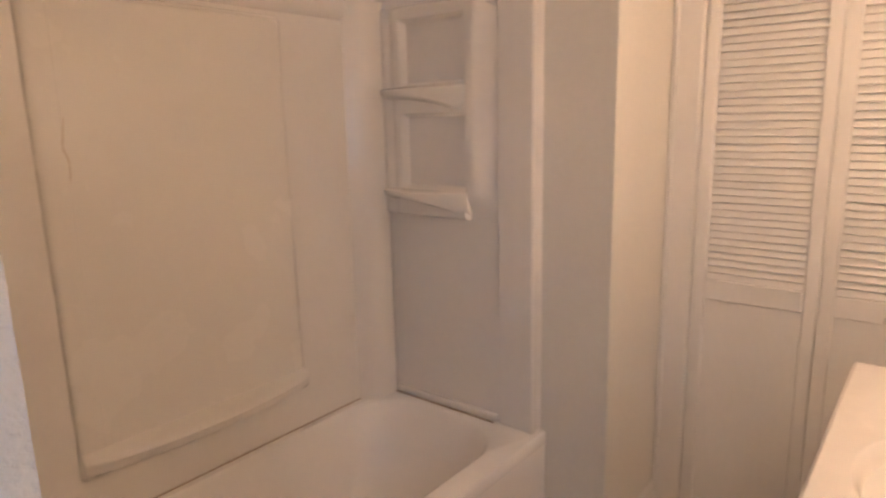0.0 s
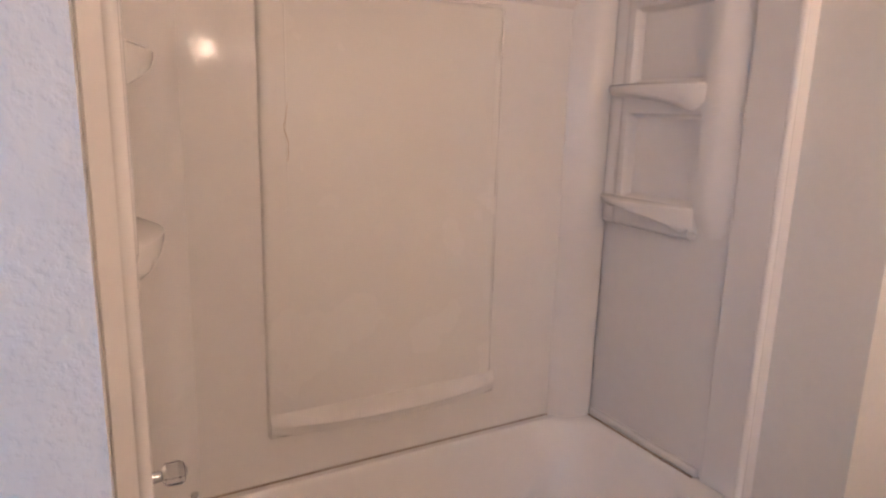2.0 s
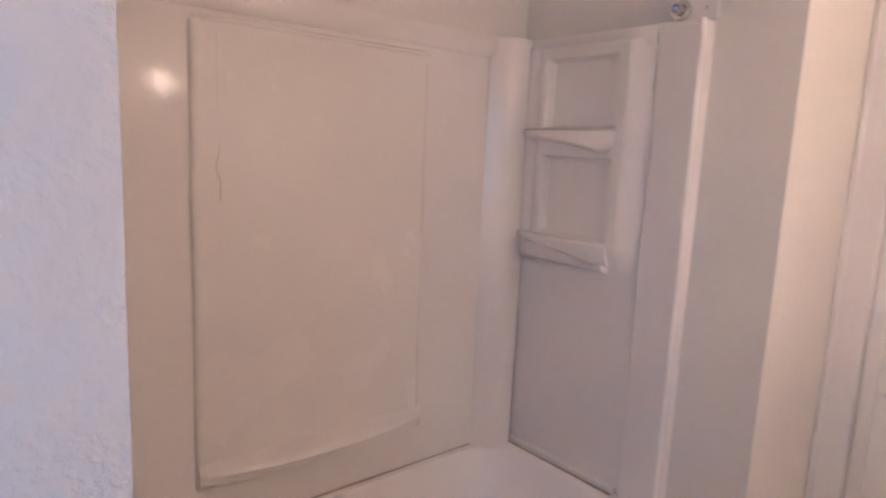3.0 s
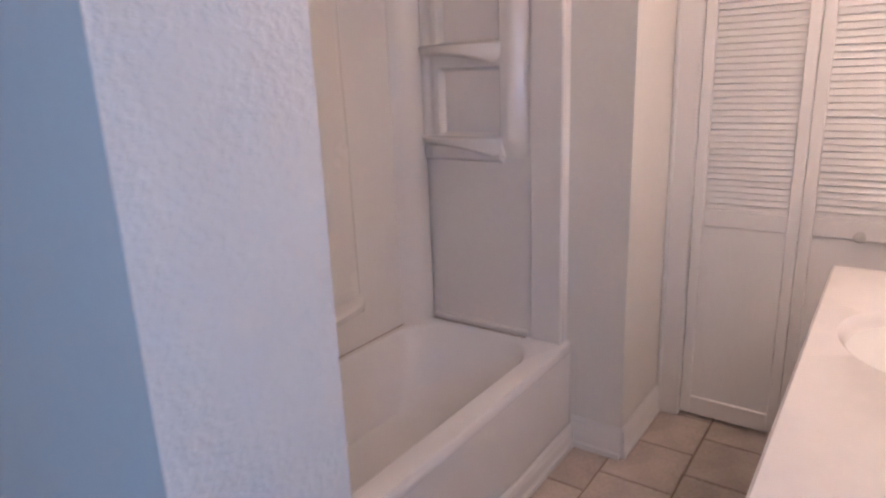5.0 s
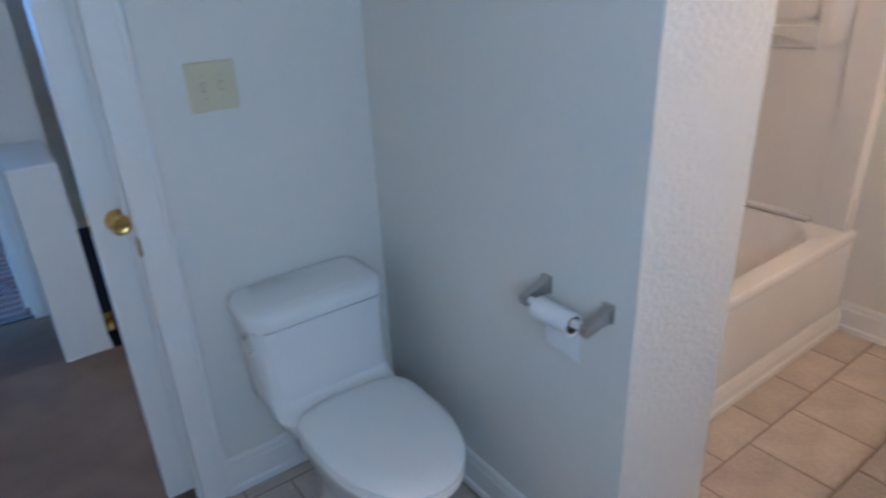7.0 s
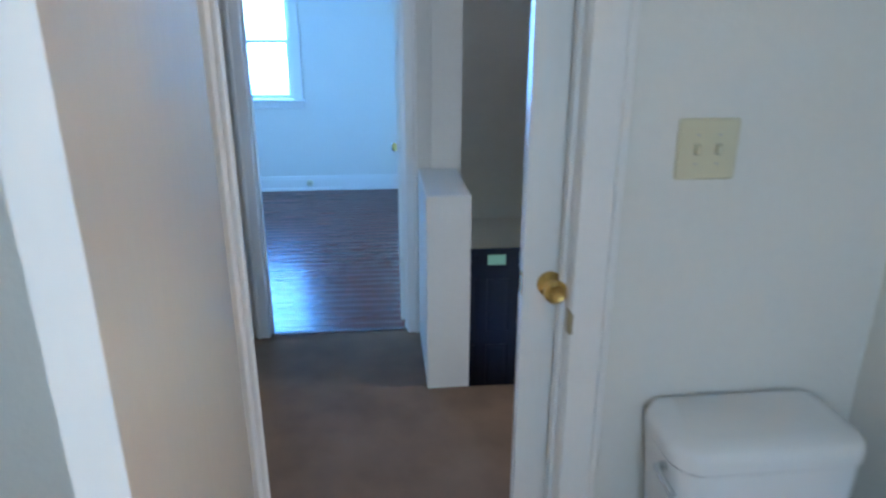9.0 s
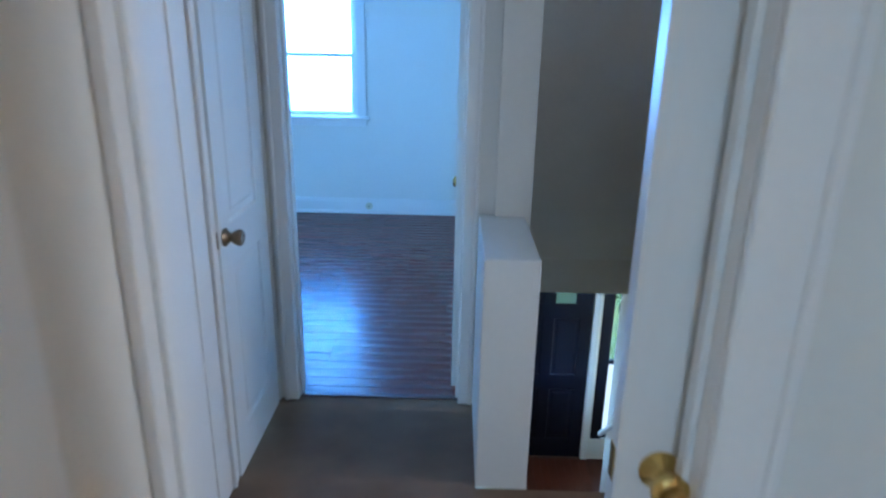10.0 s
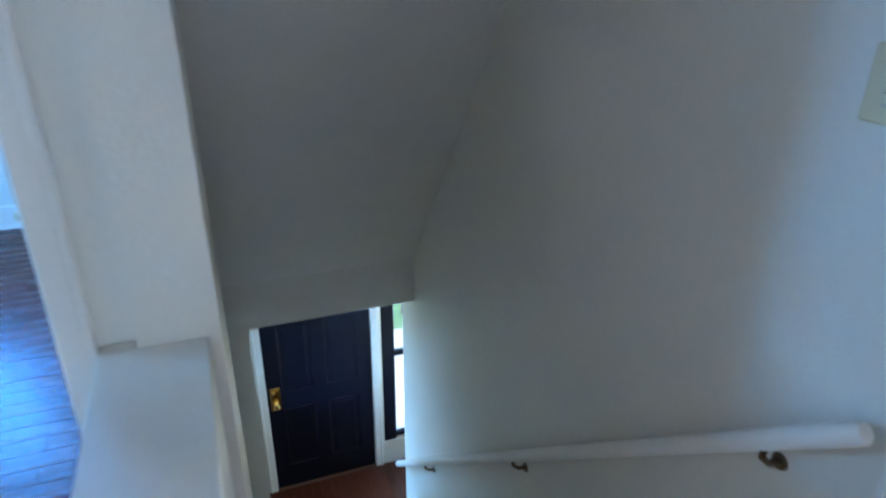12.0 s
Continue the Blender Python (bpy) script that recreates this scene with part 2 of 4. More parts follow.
def wall(name, spans, material, label):
    """One wall from boxes that meet edge to edge."""
    bm = bm_new()
    for s in spans:
        add_box(bm, *s)
    return structure(name, bm, material, label, "wall")


# bathroom shell
wall("wall_north", [(WEST, DOOR_W - 0.02, -0.235, WALL_N, 0, TOP), (DOOR_E + 0.02, 0.0, 0, WALL_N, 0, TOP), (DOOR_W - 0.02, DOOR_E + 0.02, 0, WALL_N, 2.05, TOP), (0.0, 2.95, 0.0, WALL_N, 0, TOP)], PAINT, "cream painted bathroom wall with the doorway")
wall_part = structure("wall_partition", add_rings(bm_new(), [[(0.0, -1.035, z), (PART_E, -1.088, z), (PART_E, 0.0, z), (0.0, 0.0, z)] for z in (0.0, TOP)]), PAINT, "cream partition beside the tub with a knockdown textured end", "wall")
wall_part.data.materials.append(KNOCK)
for face in wall_part.data.polygons:
    if face.normal.y < -0.8:
        face.material_index = 1
wall("wall_tub_end", [(END_X, CLOSET_X, STUB_S, 0.0, 0, TOP)], PAINT, "cream wall at the foot of the bathtub")
wall("wall_closet", [(CLOSET_X, CLOSET_X + 0.1, STUB_S, 0.0, 0, TOP), (CLOSET_X, CLOSET_X + 0.1, -1.045, STUB_S, 0, TOP), (CLOSET_X, CLOSET_X + 0.1, -1.895, -1.045, 2.06, TOP), (CLOSET_X, CLOSET_X + 0.1, SOUTH, -1.895, 0, TOP)], PAINT, "cream wall round the closet opening")
wall("wall_closet_back", [(2.95, 3.05, SOUTH, 0.0, 0, TOP)], PAINT, "cream back wall of the closet")
wall("wall_south", [(WEST - 0.1, -1.45, SOUTH - 0.1, SOUTH, 0, TOP), (-0.65, 3.05, SOUTH - 0.1, SOUTH, 0, TOP), (-1.45, -0.65, SOUTH - 0.1, SOUTH, 0, 1.1), (-1.45, -0.65, SOUTH - 0.1, SOUTH, 2.0, TOP)], PAINT, "cream bathroom wall with a window behind the vanity side")
wall("wall_west", [(WEST - 0.1, WEST, SOUTH, WALL_N, 0, TOP)], PAINT, "cream bathroom wall")
structure("ceiling", box(WEST - 0.1, 3.05, SOUTH - 0.1, WALL_N, TOP, TOP + 0.1), CEIL, "white bathroom ceiling", "ceiling")
structure("floor", box(WEST, 2.95, SOUTH, 0.0, -0.12, -0.0028), GROUT, "beige ceramic tile bathroom floor with brown grout", "floor")

# hall
wall("wall_hall_west", [(HALL_W - 0.12, HALL_W, WALL_N, 1.235, 0, TOP), (HALL_W - 0.12, HALL_W, 1.235, 1.79, 2.03, TOP), (HALL_W - 0.12, HALL_W, 1.79, BED_S, 0, TOP)], PAINT, "cream hall wall with a closet door")
wall("wall_bedroom_south", [(BED_W, -1.775, BED_S, BED_S + 0.12, 0, TOP), (-1.015, -0.97, BED_S, BED_S + 0.12, 0, TOP), (-1.775, -1.015, BED_S, BED_S + 0.12, 2.05, TOP)], PAINT, "cream wall with the bedroom doorway")
wall("wall_hall_end", [(-0.97, -0.903, BED_S, BED_S + 0.12, 0, TOP)], PAINT, "cream hall wall end beside the bedroom door")
wall("wall_stair_west", [(-0.903, STAIR_W, 1.80, 4.0, LOW - 0.1, TOP)], PAINT, "cream wall between stairs and bedroom")
# unseen opening at 4.0..4.9 added to let light onto the stairs
wall("wall_entry_west", [(-0.903, STAIR_W, 4.9, FRONT, LOW - 0.1, TOP), (-0.903, STAIR_W, 4.0, 4.9, LOW - 0.1, -1.76), (-0.903, STAIR_W, 4.0, 4.9, -0.31, TOP)], PAINT, "cream entry wall with an opening added for light")
wall("wall_stair_low", [(-0.903, STAIR_W, LAND + 0.03, 1.80, LOW - 0.1, -0.1)], PAINT, "cream wall under the landing edge")
wall("wall_stair_east", [(HALL_E, HALL_E + 0.12, 1.09, 3.84, LOW - 0.1, TOP), (HALL_E, HALL_E + 0.12, 0.20, 1.09, 2.05, TOP), (HALL_E, HALL_E + 0.12, WALL_N, 0.20, 0, TOP)], PAINT, "cream stair wall with handrail")
wall("wall_stair_header", [(STAIR_W, HALL_E, 3.62, 3.84, -0.16, 0.10), (STAIR_W, -0.66, 3.62, 3.84, LOW, -0.16)], PAINT, "cream header over the foot of the stairs")
wall("wall_landing", [(-0.757, HALL_E, LAND - 0.06, LAND - 0.02, LOW, -0.16)], PAINT, "cream wall under the landing")
# sloped ceiling over the stairs
bm = bm_new()
add_rings(bm, [[(x, 3.70, 0.04), (x, 3.62, 0.10), (x, 1.90, TOP), (x, 2.05, TOP + 0.06), (x, 3.84, 0.10)] for x in (STAIR_W, HALL_E)])
structure("ceiling_stair_slope", bm, CEIL, "grey-white sloped ceiling over the stairs", "ceiling")
structure("ceiling_hall", box(HALL_W - 0.12, HALL_E + 0.12, WALL_N, 2.05, TOP, TOP + 0.1), CEIL, "white hall ceiling", "ceiling")
structure("floor_hall", box(HALL_W, -0.966, LAND, BED_S + 0.03, -0.1, 0.0), CARPET, "taupe brown carpet on the hall floor", "carpet")
structure("floor_landing", box(HALL_W, HALL_E, 0.0, LAND, -0.1, 0.0), CARPET, "taupe brown carpet on the landing", "carpet")

# side room behind the open white door
wall("wall_side_room", [(HALL_E + 0.12, 1.95, -0.0 + WALL_N, WALL_N + 0.04, 0, TOP), (HALL_E + 0.12, 1.95, 2.2, 2.3, 0, TOP), (1.95, 2.05, WALL_N, 0.3, 0, TOP), (1.95, 2.05, 1.2, 2.3, 0, TOP), (1.95, 2.05, 0.3, 1.2, 0, 0.95), (1.95, 2.05, 0.3, 1.2, 2.05, TOP)], PAINT, "cream walls of the side room")
structure("floor_side_room", add_box(box(HALL_E + 0.12, 1.95, WALL_N, 2.2, -0.1, -0.004), HALL_E, HALL_E + 0.12, 0.2, 1.09, -0.1, -0.004), CARPET, "taupe carpet of the side room", "carpet")
structure("ceiling_side_room", box(HALL_E + 0.12, 2.05, WALL_N, 2.3, TOP, TOP + 0.1), CEIL, "white ceiling of the side room", "ceiling")

# bedroom
wall("wall_bedroom_north", [(BED_W, -2.73, BED_N, BED_N + 0.16, 0, TOP), (-1.975, -0.93, BED_N, BED_N + 0.16, 0, TOP), (-2.73, -1.975, BED_N, BED_N + 0.16, 0, 0.90), (-2.73, -1.975, BED_N, BED_N + 0.16, 2.02, TOP)], PAINT, "cream bedroom wall with a window")
wall("wall_bedroom_west", [(BED_W - 0.12, BED_W, BED_S, 2.6, 0, TOP), (BED_W - 0.12, BED_W, 3.3, BED_N + 0.16, 0, TOP), (BED_W - 0.12, BED_W, 2.6, 3.3, 0, 0.9), (BED_W - 0.12, BED_W, 2.6, 3.3, 2.05, TOP)], PAINT, "cream bedroom wall")
structure("ceiling_bedroom", box(BED_W - 0.12, -0.93, BED_S, BED_N + 0.16, TOP, TOP + 0.1), CEIL, "white bedroom ceiling", "ceiling")
floor_bed = structure("floor_bedroom", box(BED_W, -0.93, BED_S + 0.03, BED_N, -0.1, -0.012), DARK, "dark reddish brown plank floor in the bedroom", "floor")

# entry below
wall("wall_front", [(-0.93, -0.57, FRONT, FRONT + 0.14, LOW, 0.3), (0.365, 0.425, FRONT, FRONT + 0.14, LOW, 0.3), (0.805, 1.3, FRONT, FRONT + 0.14, LOW, 0.3), (0.425, 0.805, FRONT, FRONT + 0.14, LOW, LOW + 0.25), (0.425, 0.805, FRONT, FRONT + 0.14, LOW + 2.04, 0.3), (-0.57, 0.365, FRONT, FRONT + 0.14, LOW + 2.06, 0.3)], PAINT, "cream entry wall with the front door")
wall("wall_entry_east", [(0.95, 1.05, 3.84, FRONT, LOW, 0.3), (HALL_E + 0.12, 1.05, 3.74, 3.84, LOW, 0.3)], PAINT, "pale entry wall")
structure("ceiling_entry", box(-0.93, 1.3, 3.84, FRONT + 0.14, 0.12, 0.2), CEIL, "white entry ceiling", "ceiling")
floor_entry = structure("floor_entry", box(STAIR_W, 1.05, 1.2, FRONT + 0.14, LOW - 0.12, LOW - 0.012), DARK, "red-brown wooden entry floor", "floor")

# outdoors
structure("ground", box(-300, 300, -300, 300, LOW - 0.5, LOW - 0.3), GRASS, "green lawn round the house", "lawn")

# added pale slab: stands in for the glare behind the sidelight glass
structure("pavement", box(-1.4, 2.6, FRONT + 0.15, 7.6, LOW - 0.32, LOW - 0.16, 0.01), CONCRETE, "pale concrete slab added to brighten the sidelight's view", "pavement")

# ---- trim ----
def baseboard(name, spans, h=0.135, label="white moulded baseboard"):
    """Straight runs, each (x0, y0, x1, y1) along the wall's face with its room on the left-hand side of the run."""
    bm = bm_new()
    prof = [(0.0, 0.0), (0.020, 0.0), (0.020, 0.022), (0.014, 0.030), (0.014, h - 0.035), (0.010, h - 0.022), (0.010, h - 0.012), (0.004, h), (0.0, h)]
    for x0, y0, x1, y1 in spans:
        a, b = Vector((x0, y0, 0)), Vector((x1, y1, 0))
        d = (b - a).normalized()
        out = Vector((-d.y, d.x, 0))
        add_rings(bm, [[p + out * (o + 0.001) + Vector((0, 0, z + 0.001)) for o, z in prof] for p in (a, b)])
    return structure(name, bm, TRIM, label, "baseboard")


baseboard("baseboard", [(0.0, 0.0, -0.645, 0.0), (0.0, -1.035, 0.0, 0.0), (PART_E, -1.088, 0.0, -1.035), (PART_E, -0.755, PART_E, -1.088), (END_X, STUB_S, END_X, -0.755), (CLOSET_X, STUB_S, END_X, STUB_S), (CLOSET_X, -0.97, CLOSET_X, STUB_S)])
baseboard("baseboard_tub", [(END_X - 0.02, -0.755, PART_E, -0.755)], 0.105, "white baseboard along the tub apron")
baseboard("baseboard_bedroom", [(-0.93, BED_N, BED_W, BED_N)], 0.15, "tall white bedroom baseboard")
baseboard("baseboard_hall", [(HALL_W, 0.845, HALL_W, WALL_N)], 0.12, "white hall baseboard")


def casing(name, axis, face, out, lo, hi, top, w=0.09, base=0.0, mat_=None, label="white moulded door casing", parent=None):
    """Two legs and a head round an opening in a wall; axis: the direction along the wall; out: +1 or -1, the side that it stands on."""
    bm = bm_new()

    def put(a0, a1, z0, z1, d0, d1):
        f0, f1 = sorted((face + out * d0, face + out * d1))
        if axis == "x":
            add_box(bm, a0, a1, f0, f1, z0, z1, 0.004)
        else:
            add_box(bm, f0, f1, a0, a1, z0, z1, 0.004)

    for a0, a1, b0, b1 in ((lo - w, lo, lo - w, lo - w + 0.018), (hi, hi + w, hi + w - 0.018, hi + w)):
        put(a0, a1, base, top + w, 0.001, 0.016)
        put(b0, b1, base, top + w + 0.002, 0.0, 0.024)
    put(lo, hi, top, top + w, 0.001, 0.016)
    put(lo - w + 0.018, hi + w - 0.018, top + w - 0.018, top + w + 0.002, 0.0, 0.024)
    if parent is not None:
        return part(name, bm, mat_ or TRIM, parent)
    return structure(name, bm, mat_ or TRIM, label, "door casing")


def jamb(name, axis, w0, w1, lo, hi, top, stop, label, base=0.0):
    """The lining of an opening from one wall face to the other, with a stop."""
    bm = bm_new()

    def put(a0, a1, d0, d1, z0, z1):
        add_box(bm, a0, a1, d0, d1, z0, z1, 0.002) if axis == "x" else add_box(bm, d0, d1, a0, a1, z0, z1, 0.002)

    put(lo - 0.019, lo, w0, w1, base, top + 0.019)
    put(hi, hi + 0.019, w0, w1, base, top + 0.019)
    put(lo, hi, w0, w1, top, top + 0.019)
    put(lo, lo + 0.011, *stop, base, top)
    put(hi - 0.011, hi, *stop, base, top)
    put(lo + 0.011, hi - 0.011, *stop, top - 0.011, top)
    return structure(name, bm, TRIM, label, "door frame")


bm = bm_new()
add_box(bm, DOOR_E, DOOR_E + 0.09, -0.016, -0.001, 0, 2.12, 0.004)
add_box(bm, DOOR_E + 0.072, DOOR_E + 0.09, -0.024, 0.0, 0, 2.122, 0.004)
add_box(bm, DOOR_W, DOOR_E, -0.016, -0.001, 2.03, 2.12, 0.004)
structure("trim_bathroom_door", bm, TRIM, "white moulded bathroom door casing", "door casing")
structure("trim_bathroom_return", box(DOOR_W - 0.022, DOOR_W + 0.018, -0.252, -0.2365, 0, 2.12, 0.005, 2), TRIM, "white trim on the corner beside the bathroom door", "trim")
jamb("frame_bathroom_door", "x", 0.001, WALL_N + 0.001, DOOR_W, DOOR_E, 2.03, (0.035, 0.062), "white bathroom door frame")
casing("trim_hall_closet", "y", HALL_W, 1, 1.255, 1.77, 2.0, 0.055)
structure("trim_hall_board", add_box(add_box(box(HALL_W, HALL_W + 0.012, 0.95, 1.195, 0, 2.06, 0.003), HALL_W, HALL_W + 0.022, 0.845, 0.945, 0, 2.06, 0.005), HALL_W, HALL_W + 0.020, 1.06, 1.075, 0, 2.06, 0.003), TRIM, "white painted boards beside the hall closet", "trim")
casing("trim_bedroom_door", "x", BED_S, -1, -1.757, -1.033, 2.03, 0.062)
jamb("frame_bedroom_door", "x", BED_S - 0.001, BED_S + 0.121, -1.757, -1.033, 2.03, (BED_S + 0.03, BED_S + 0.06), "white bedroom door frame")
casing("trim_side_room_door", "y", HALL_E, -1, 0.24, 1.075, 2.03, 0.085)
jamb("frame_side_room_door", "y", HALL_E - 0.001, HALL_E + 0.121, 0.24, 1.075, 2.03, (HALL_E + 0.05, HALL_E + 0.08), "white side room door frame")
casing("trim_closet", "y", CLOSET_X, -1, -1.875, -1.066, 2.03, 0.097, label="white closet door casing")
jamb("frame_closet", "y", CLOSET_X - 0.001, CLOSET_X + 0.101, -1.875, -1.066, 2.03, (CLOSET_X + 0.06, CLOSET_X + 0.08), "white closet frame")
casing("trim_front_door", "x", FRONT, -1, -0.545, 0.34, LOW + 2.04, 0.062, LOW)
jamb("frame_front_door", "x", FRONT - 0.001, FRONT + 0.139, -0.545, 0.34, LOW + 2.04, (FRONT + 0.09, FRONT + 0.12), "white front door frame", LOW)
structure("threshold_front", box(-0.545, 0.34, FRONT - 0.01, FRONT + 0.139, LOW - 0.05, LOW + 0.008, 0.003), STAIRW, "dark wooden front door sill", "threshold")
structure("threshold_bathroom", box(DOOR_W, DOOR_E, 0.0, 0.030, 0.0, 0.006, 0.002), WORN, "thin worn metal strip between tile and carpet", "threshold")
structure("threshold_bedroom", box(-1.757, -1.033, BED_S + 0.015, BED_S + 0.05, -0.004, 0.007, 0.003), STAIRW, "worn wooden strip at the bedroom door", "threshold")


# ---- doors ----
def knob(parent, at, axis, material, name="door_knob", rose=0.030, r=0.027):
    """A round knob on a rose, pointing along axis."""
    k = part(name, turned([(0.001, 0.0), (rose, 0.0), (rose, 0.004), (rose * 0.7, 0.009), (0.011, 0.012), (0.010, 0.030), (r * 0.75, 0.036), (r, 0.046), (r, 0.054), (r * 0.8, 0.062), (0.001, 0.065)], 24, at, axis), material, parent, smooth=True)
    return k


def leaf_mesh(w, h, t, panels, depth=0.008, bevel=0.012, field=True, glazed=()):
    """A door leaf in the plane y = 0..t, x = 0..w, its panels sunk on both faces with sloped edges."""
    bm = bm_new()
    xs = sorted({0, w, *(p[0] for p in panels), *(p[1] for p in panels)})
    zs = sorted({0, h, *(p[2] for p in panels), *(p[3] for p in panels)})
    for y, sgn in ((0.0, 1), (t, -1)):
        for x0, x1 in zip(xs, xs[1:]):
            for z0, z1 in zip(zs, zs[1:]):
                mid = ((x0 + x1) / 2, (z0 + z1) / 2)
                if any(p[0] < mid[0] < p[1] and p[2] < mid[1] < p[3] for p in panels):
                    continue
                bm.faces.new([bm.verts.new(c) for c in ((x0, y, z0), (x1, y, z0), (x1, y, z1), (x0, y, z1))])
        for x0, x1, z0, z1 in panels:
            b = bevel
            outer = [(x0, y, z0), (x1, y, z0), (x1, y, z1), (x0, y, z1)]
            ring = lambda e, d: [bm.verts.new(c) for c in ((x0 + e, y + sgn * d, z0 + e), (x1 - e, y + sgn * d, z0 + e), (x1 - e, y + sgn * d, z1 - e), (x0 + e, y + sgn * d, z1 - e))]
            rows = [[bm.verts.new(c) for c in outer], ring(b * 0.5, depth * 0.3), ring(b, depth)] + ([ring(b * 3, depth), ring(b * 4.2, depth * 0.45)] if field and (x0, x1, z0, z1) not in glazed else [])
            for r0, r1 in zip(rows, rows[1:]):
                for i in range(4):
                    bm.faces.new((r0[i], r0[(i + 1) % 4], r1[(i + 1) % 4], r1[i]))
            if (x0, x1, z0, z1) not in glazed:
                bm.faces.new(rows[-1])
    for a, b in (((0, 0), (0, h)), ((w, 0), (w, h))):
        bm.faces.new([bm.verts.new(c) for c in ((a[0], 0, a[1]), (a[0], t, a[1]), (b[0], t, b[1]), (b[0], 0, b[1]))])
    for z in (0, h):
        bm.faces.new([bm.verts.new(c) for c in ((0, 0, z), (w, 0, z), (w, t, z), (0, t, z))])
    bmesh.ops.remove_doubles(bm, verts=bm.verts, dist=1e-5)
    return bm


def placed(bm, m):
    bmesh.ops.transform(bm, matrix=m, verts=bm.verts)
    return bm


def hinged(hinge, yaw, z=0.012):
    return Matrix.Translation((*hinge, z)) @ Matrix.Rotation(radians(yaw), 4, "Z")


def door_leaf(name, label, hinge, yaw, w, h, panels, material, knob_mat, knob_z=0.93, z=0.012, t=0.035, knob_in=0.065, plate=True, glazed=()):
    """A leaf that hangs from hinge and points along yaw (0 is +x), with knobs on both sides and hinges."""
    d = tagged(new(name), label, "door")
    d.location = (*hinge, z)
    m = hinged(hinge, yaw, z)
    part("leaf", placed(leaf_mesh(w, h, t, panels, glazed=glazed), m), material, d)
    for x0, x1, z0, z1 in glazed:
        g = part("pane", placed(box(x0 + 0.0115, x1 - 0.0115, 0.009, t - 0.009, z0 + 0.0115, z1 - 0.0115), m), LITE, d, "small yellow-green lit glass pane")
        g.visible_shadow = False
    for side, axis in ((0.0, "y"), (t, "-y")):
        k = turned([(0.001, 0.0), (0.031, 0.0), (0.031, 0.004), (0.024, 0.010), (0.017, 0.017), (0.015, 0.023), (0.019, 0.030), (0.025, 0.039), (0.028, 0.050), (0.027, 0.057), (0.020, 0.062), (0.018, 0.0605), (0.001, 0.0605)], 24, (w - knob_in, side, knob_z - z), axis)
        part("door_knob", placed(k, m), knob_mat, d, smooth=True)
    if plate:
        part("latch_plate", placed(box(w - 0.0005, w + 0.0015, t / 2 - 0.011, t / 2 + 0.011, knob_z - z - 0.028, knob_z - z + 0.028), m), knob_mat, d)
    for hz in (0.2, h / 2, h - 0.2):
        part("hinge", placed(turned([(0.001, 0), (0.007, 0), (0.007, 0.09), (0.001, 0.09)], 10, (-0.004, -0.004, hz - 0.045)), m), knob_mat, d, smooth=True)
    return d


door_leaf("door_bathroom", "white flush bathroom door standing open with brass knobs", (DOOR_W + 0.020, -0.262), -83, 0.62, 2.005, [], DOORP, BRASS, 0.975, knob_in=0.075)
door_leaf("door_side_room", "white flush door folded back against the hall wall, brass knob", (-0.033, 0.121), 180, 0.79, 2.005, [], DOORP, BRASS, 0.972)
door_leaf("door_bedroom", "white bedroom door standing open with small knob", (-1.030, BED_S + 0.125), 90 - 4, 0.72, 2.005, [(0.11, 0.61, 1.05, 1.90), (0.11, 0.61, 0.24, 0.84)], DOORP, BRASS, 0.86)
door_leaf("door_hall_closet", "white panelled hall closet door, closed, dark knob", (HALL_W - 0.010, 1.766), -90, 0.508, 1.985, [(0.10, 0.415, 0.95, 1.88), (0.10, 0.415, 0.16, 0.80)], DOORP, BRONZE, 0.93, knob_in=0.045)
front = door_leaf("door_front", "navy black panelled front door with a small top pane, brass lock plate", (0.335, FRONT + 0.05), 180, 0.875, 2.03, [(0.12, 0.385, 0.98, 1.62), (0.49, 0.755, 0.98, 1.62), (0.12, 0.385, 0.22, 0.82), (0.49, 0.755, 0.22, 0.82), (0.165, 0.385, 1.765, 1.905), (0.49, 0.71, 1.765, 1.905)], NAVY, BRASS, LOW + 0.90, z=LOW + 0.01, glazed=[(0.165, 0.385, 1.765, 1.905)])
part("lock_plate", box(-0.515, -0.435, FRONT + 0.004, FRONT + 0.0135, LOW + 0.84, LOW + 1.06, 0.003), BRASS, front, "tall brass lock plate")
part("deadbolt", turned([(0.001, 0), (0.025, 0), (0.025, 0.012), (0.001, 0.016)], 18, (-0.475, FRONT + 0.004, LOW + 1.02), "y"), BRASS, front, smooth=True)

# strike plates on the frames
tagged(part("strike_plate", add_box(box(DOOR_E - 0.002, DOOR_E + 0.001, -0.017, 0.010, 0.888, 0.944, 0.0005), DOOR_E - 0.002, DOOR_E + 0.005, -0.0185, -0.0162, 0.892, 0.940), WORN), "worn metal strike plate on the bathroom door frame", "strike plate")
sp = tagged(part("strike_plate", box(HALL_E + 0.012, HALL_E + 0.040, 1.0728, 1.0758, 0.895, 0.965, 0.0005), BRASS), "brass strike plate on the side room door frame", "strike plate")
part("latch_hole", box(HALL_E + 0.020, HALL_E + 0.032, 1.0715, 1.0735, 0.915, 0.945), DARK, sp)


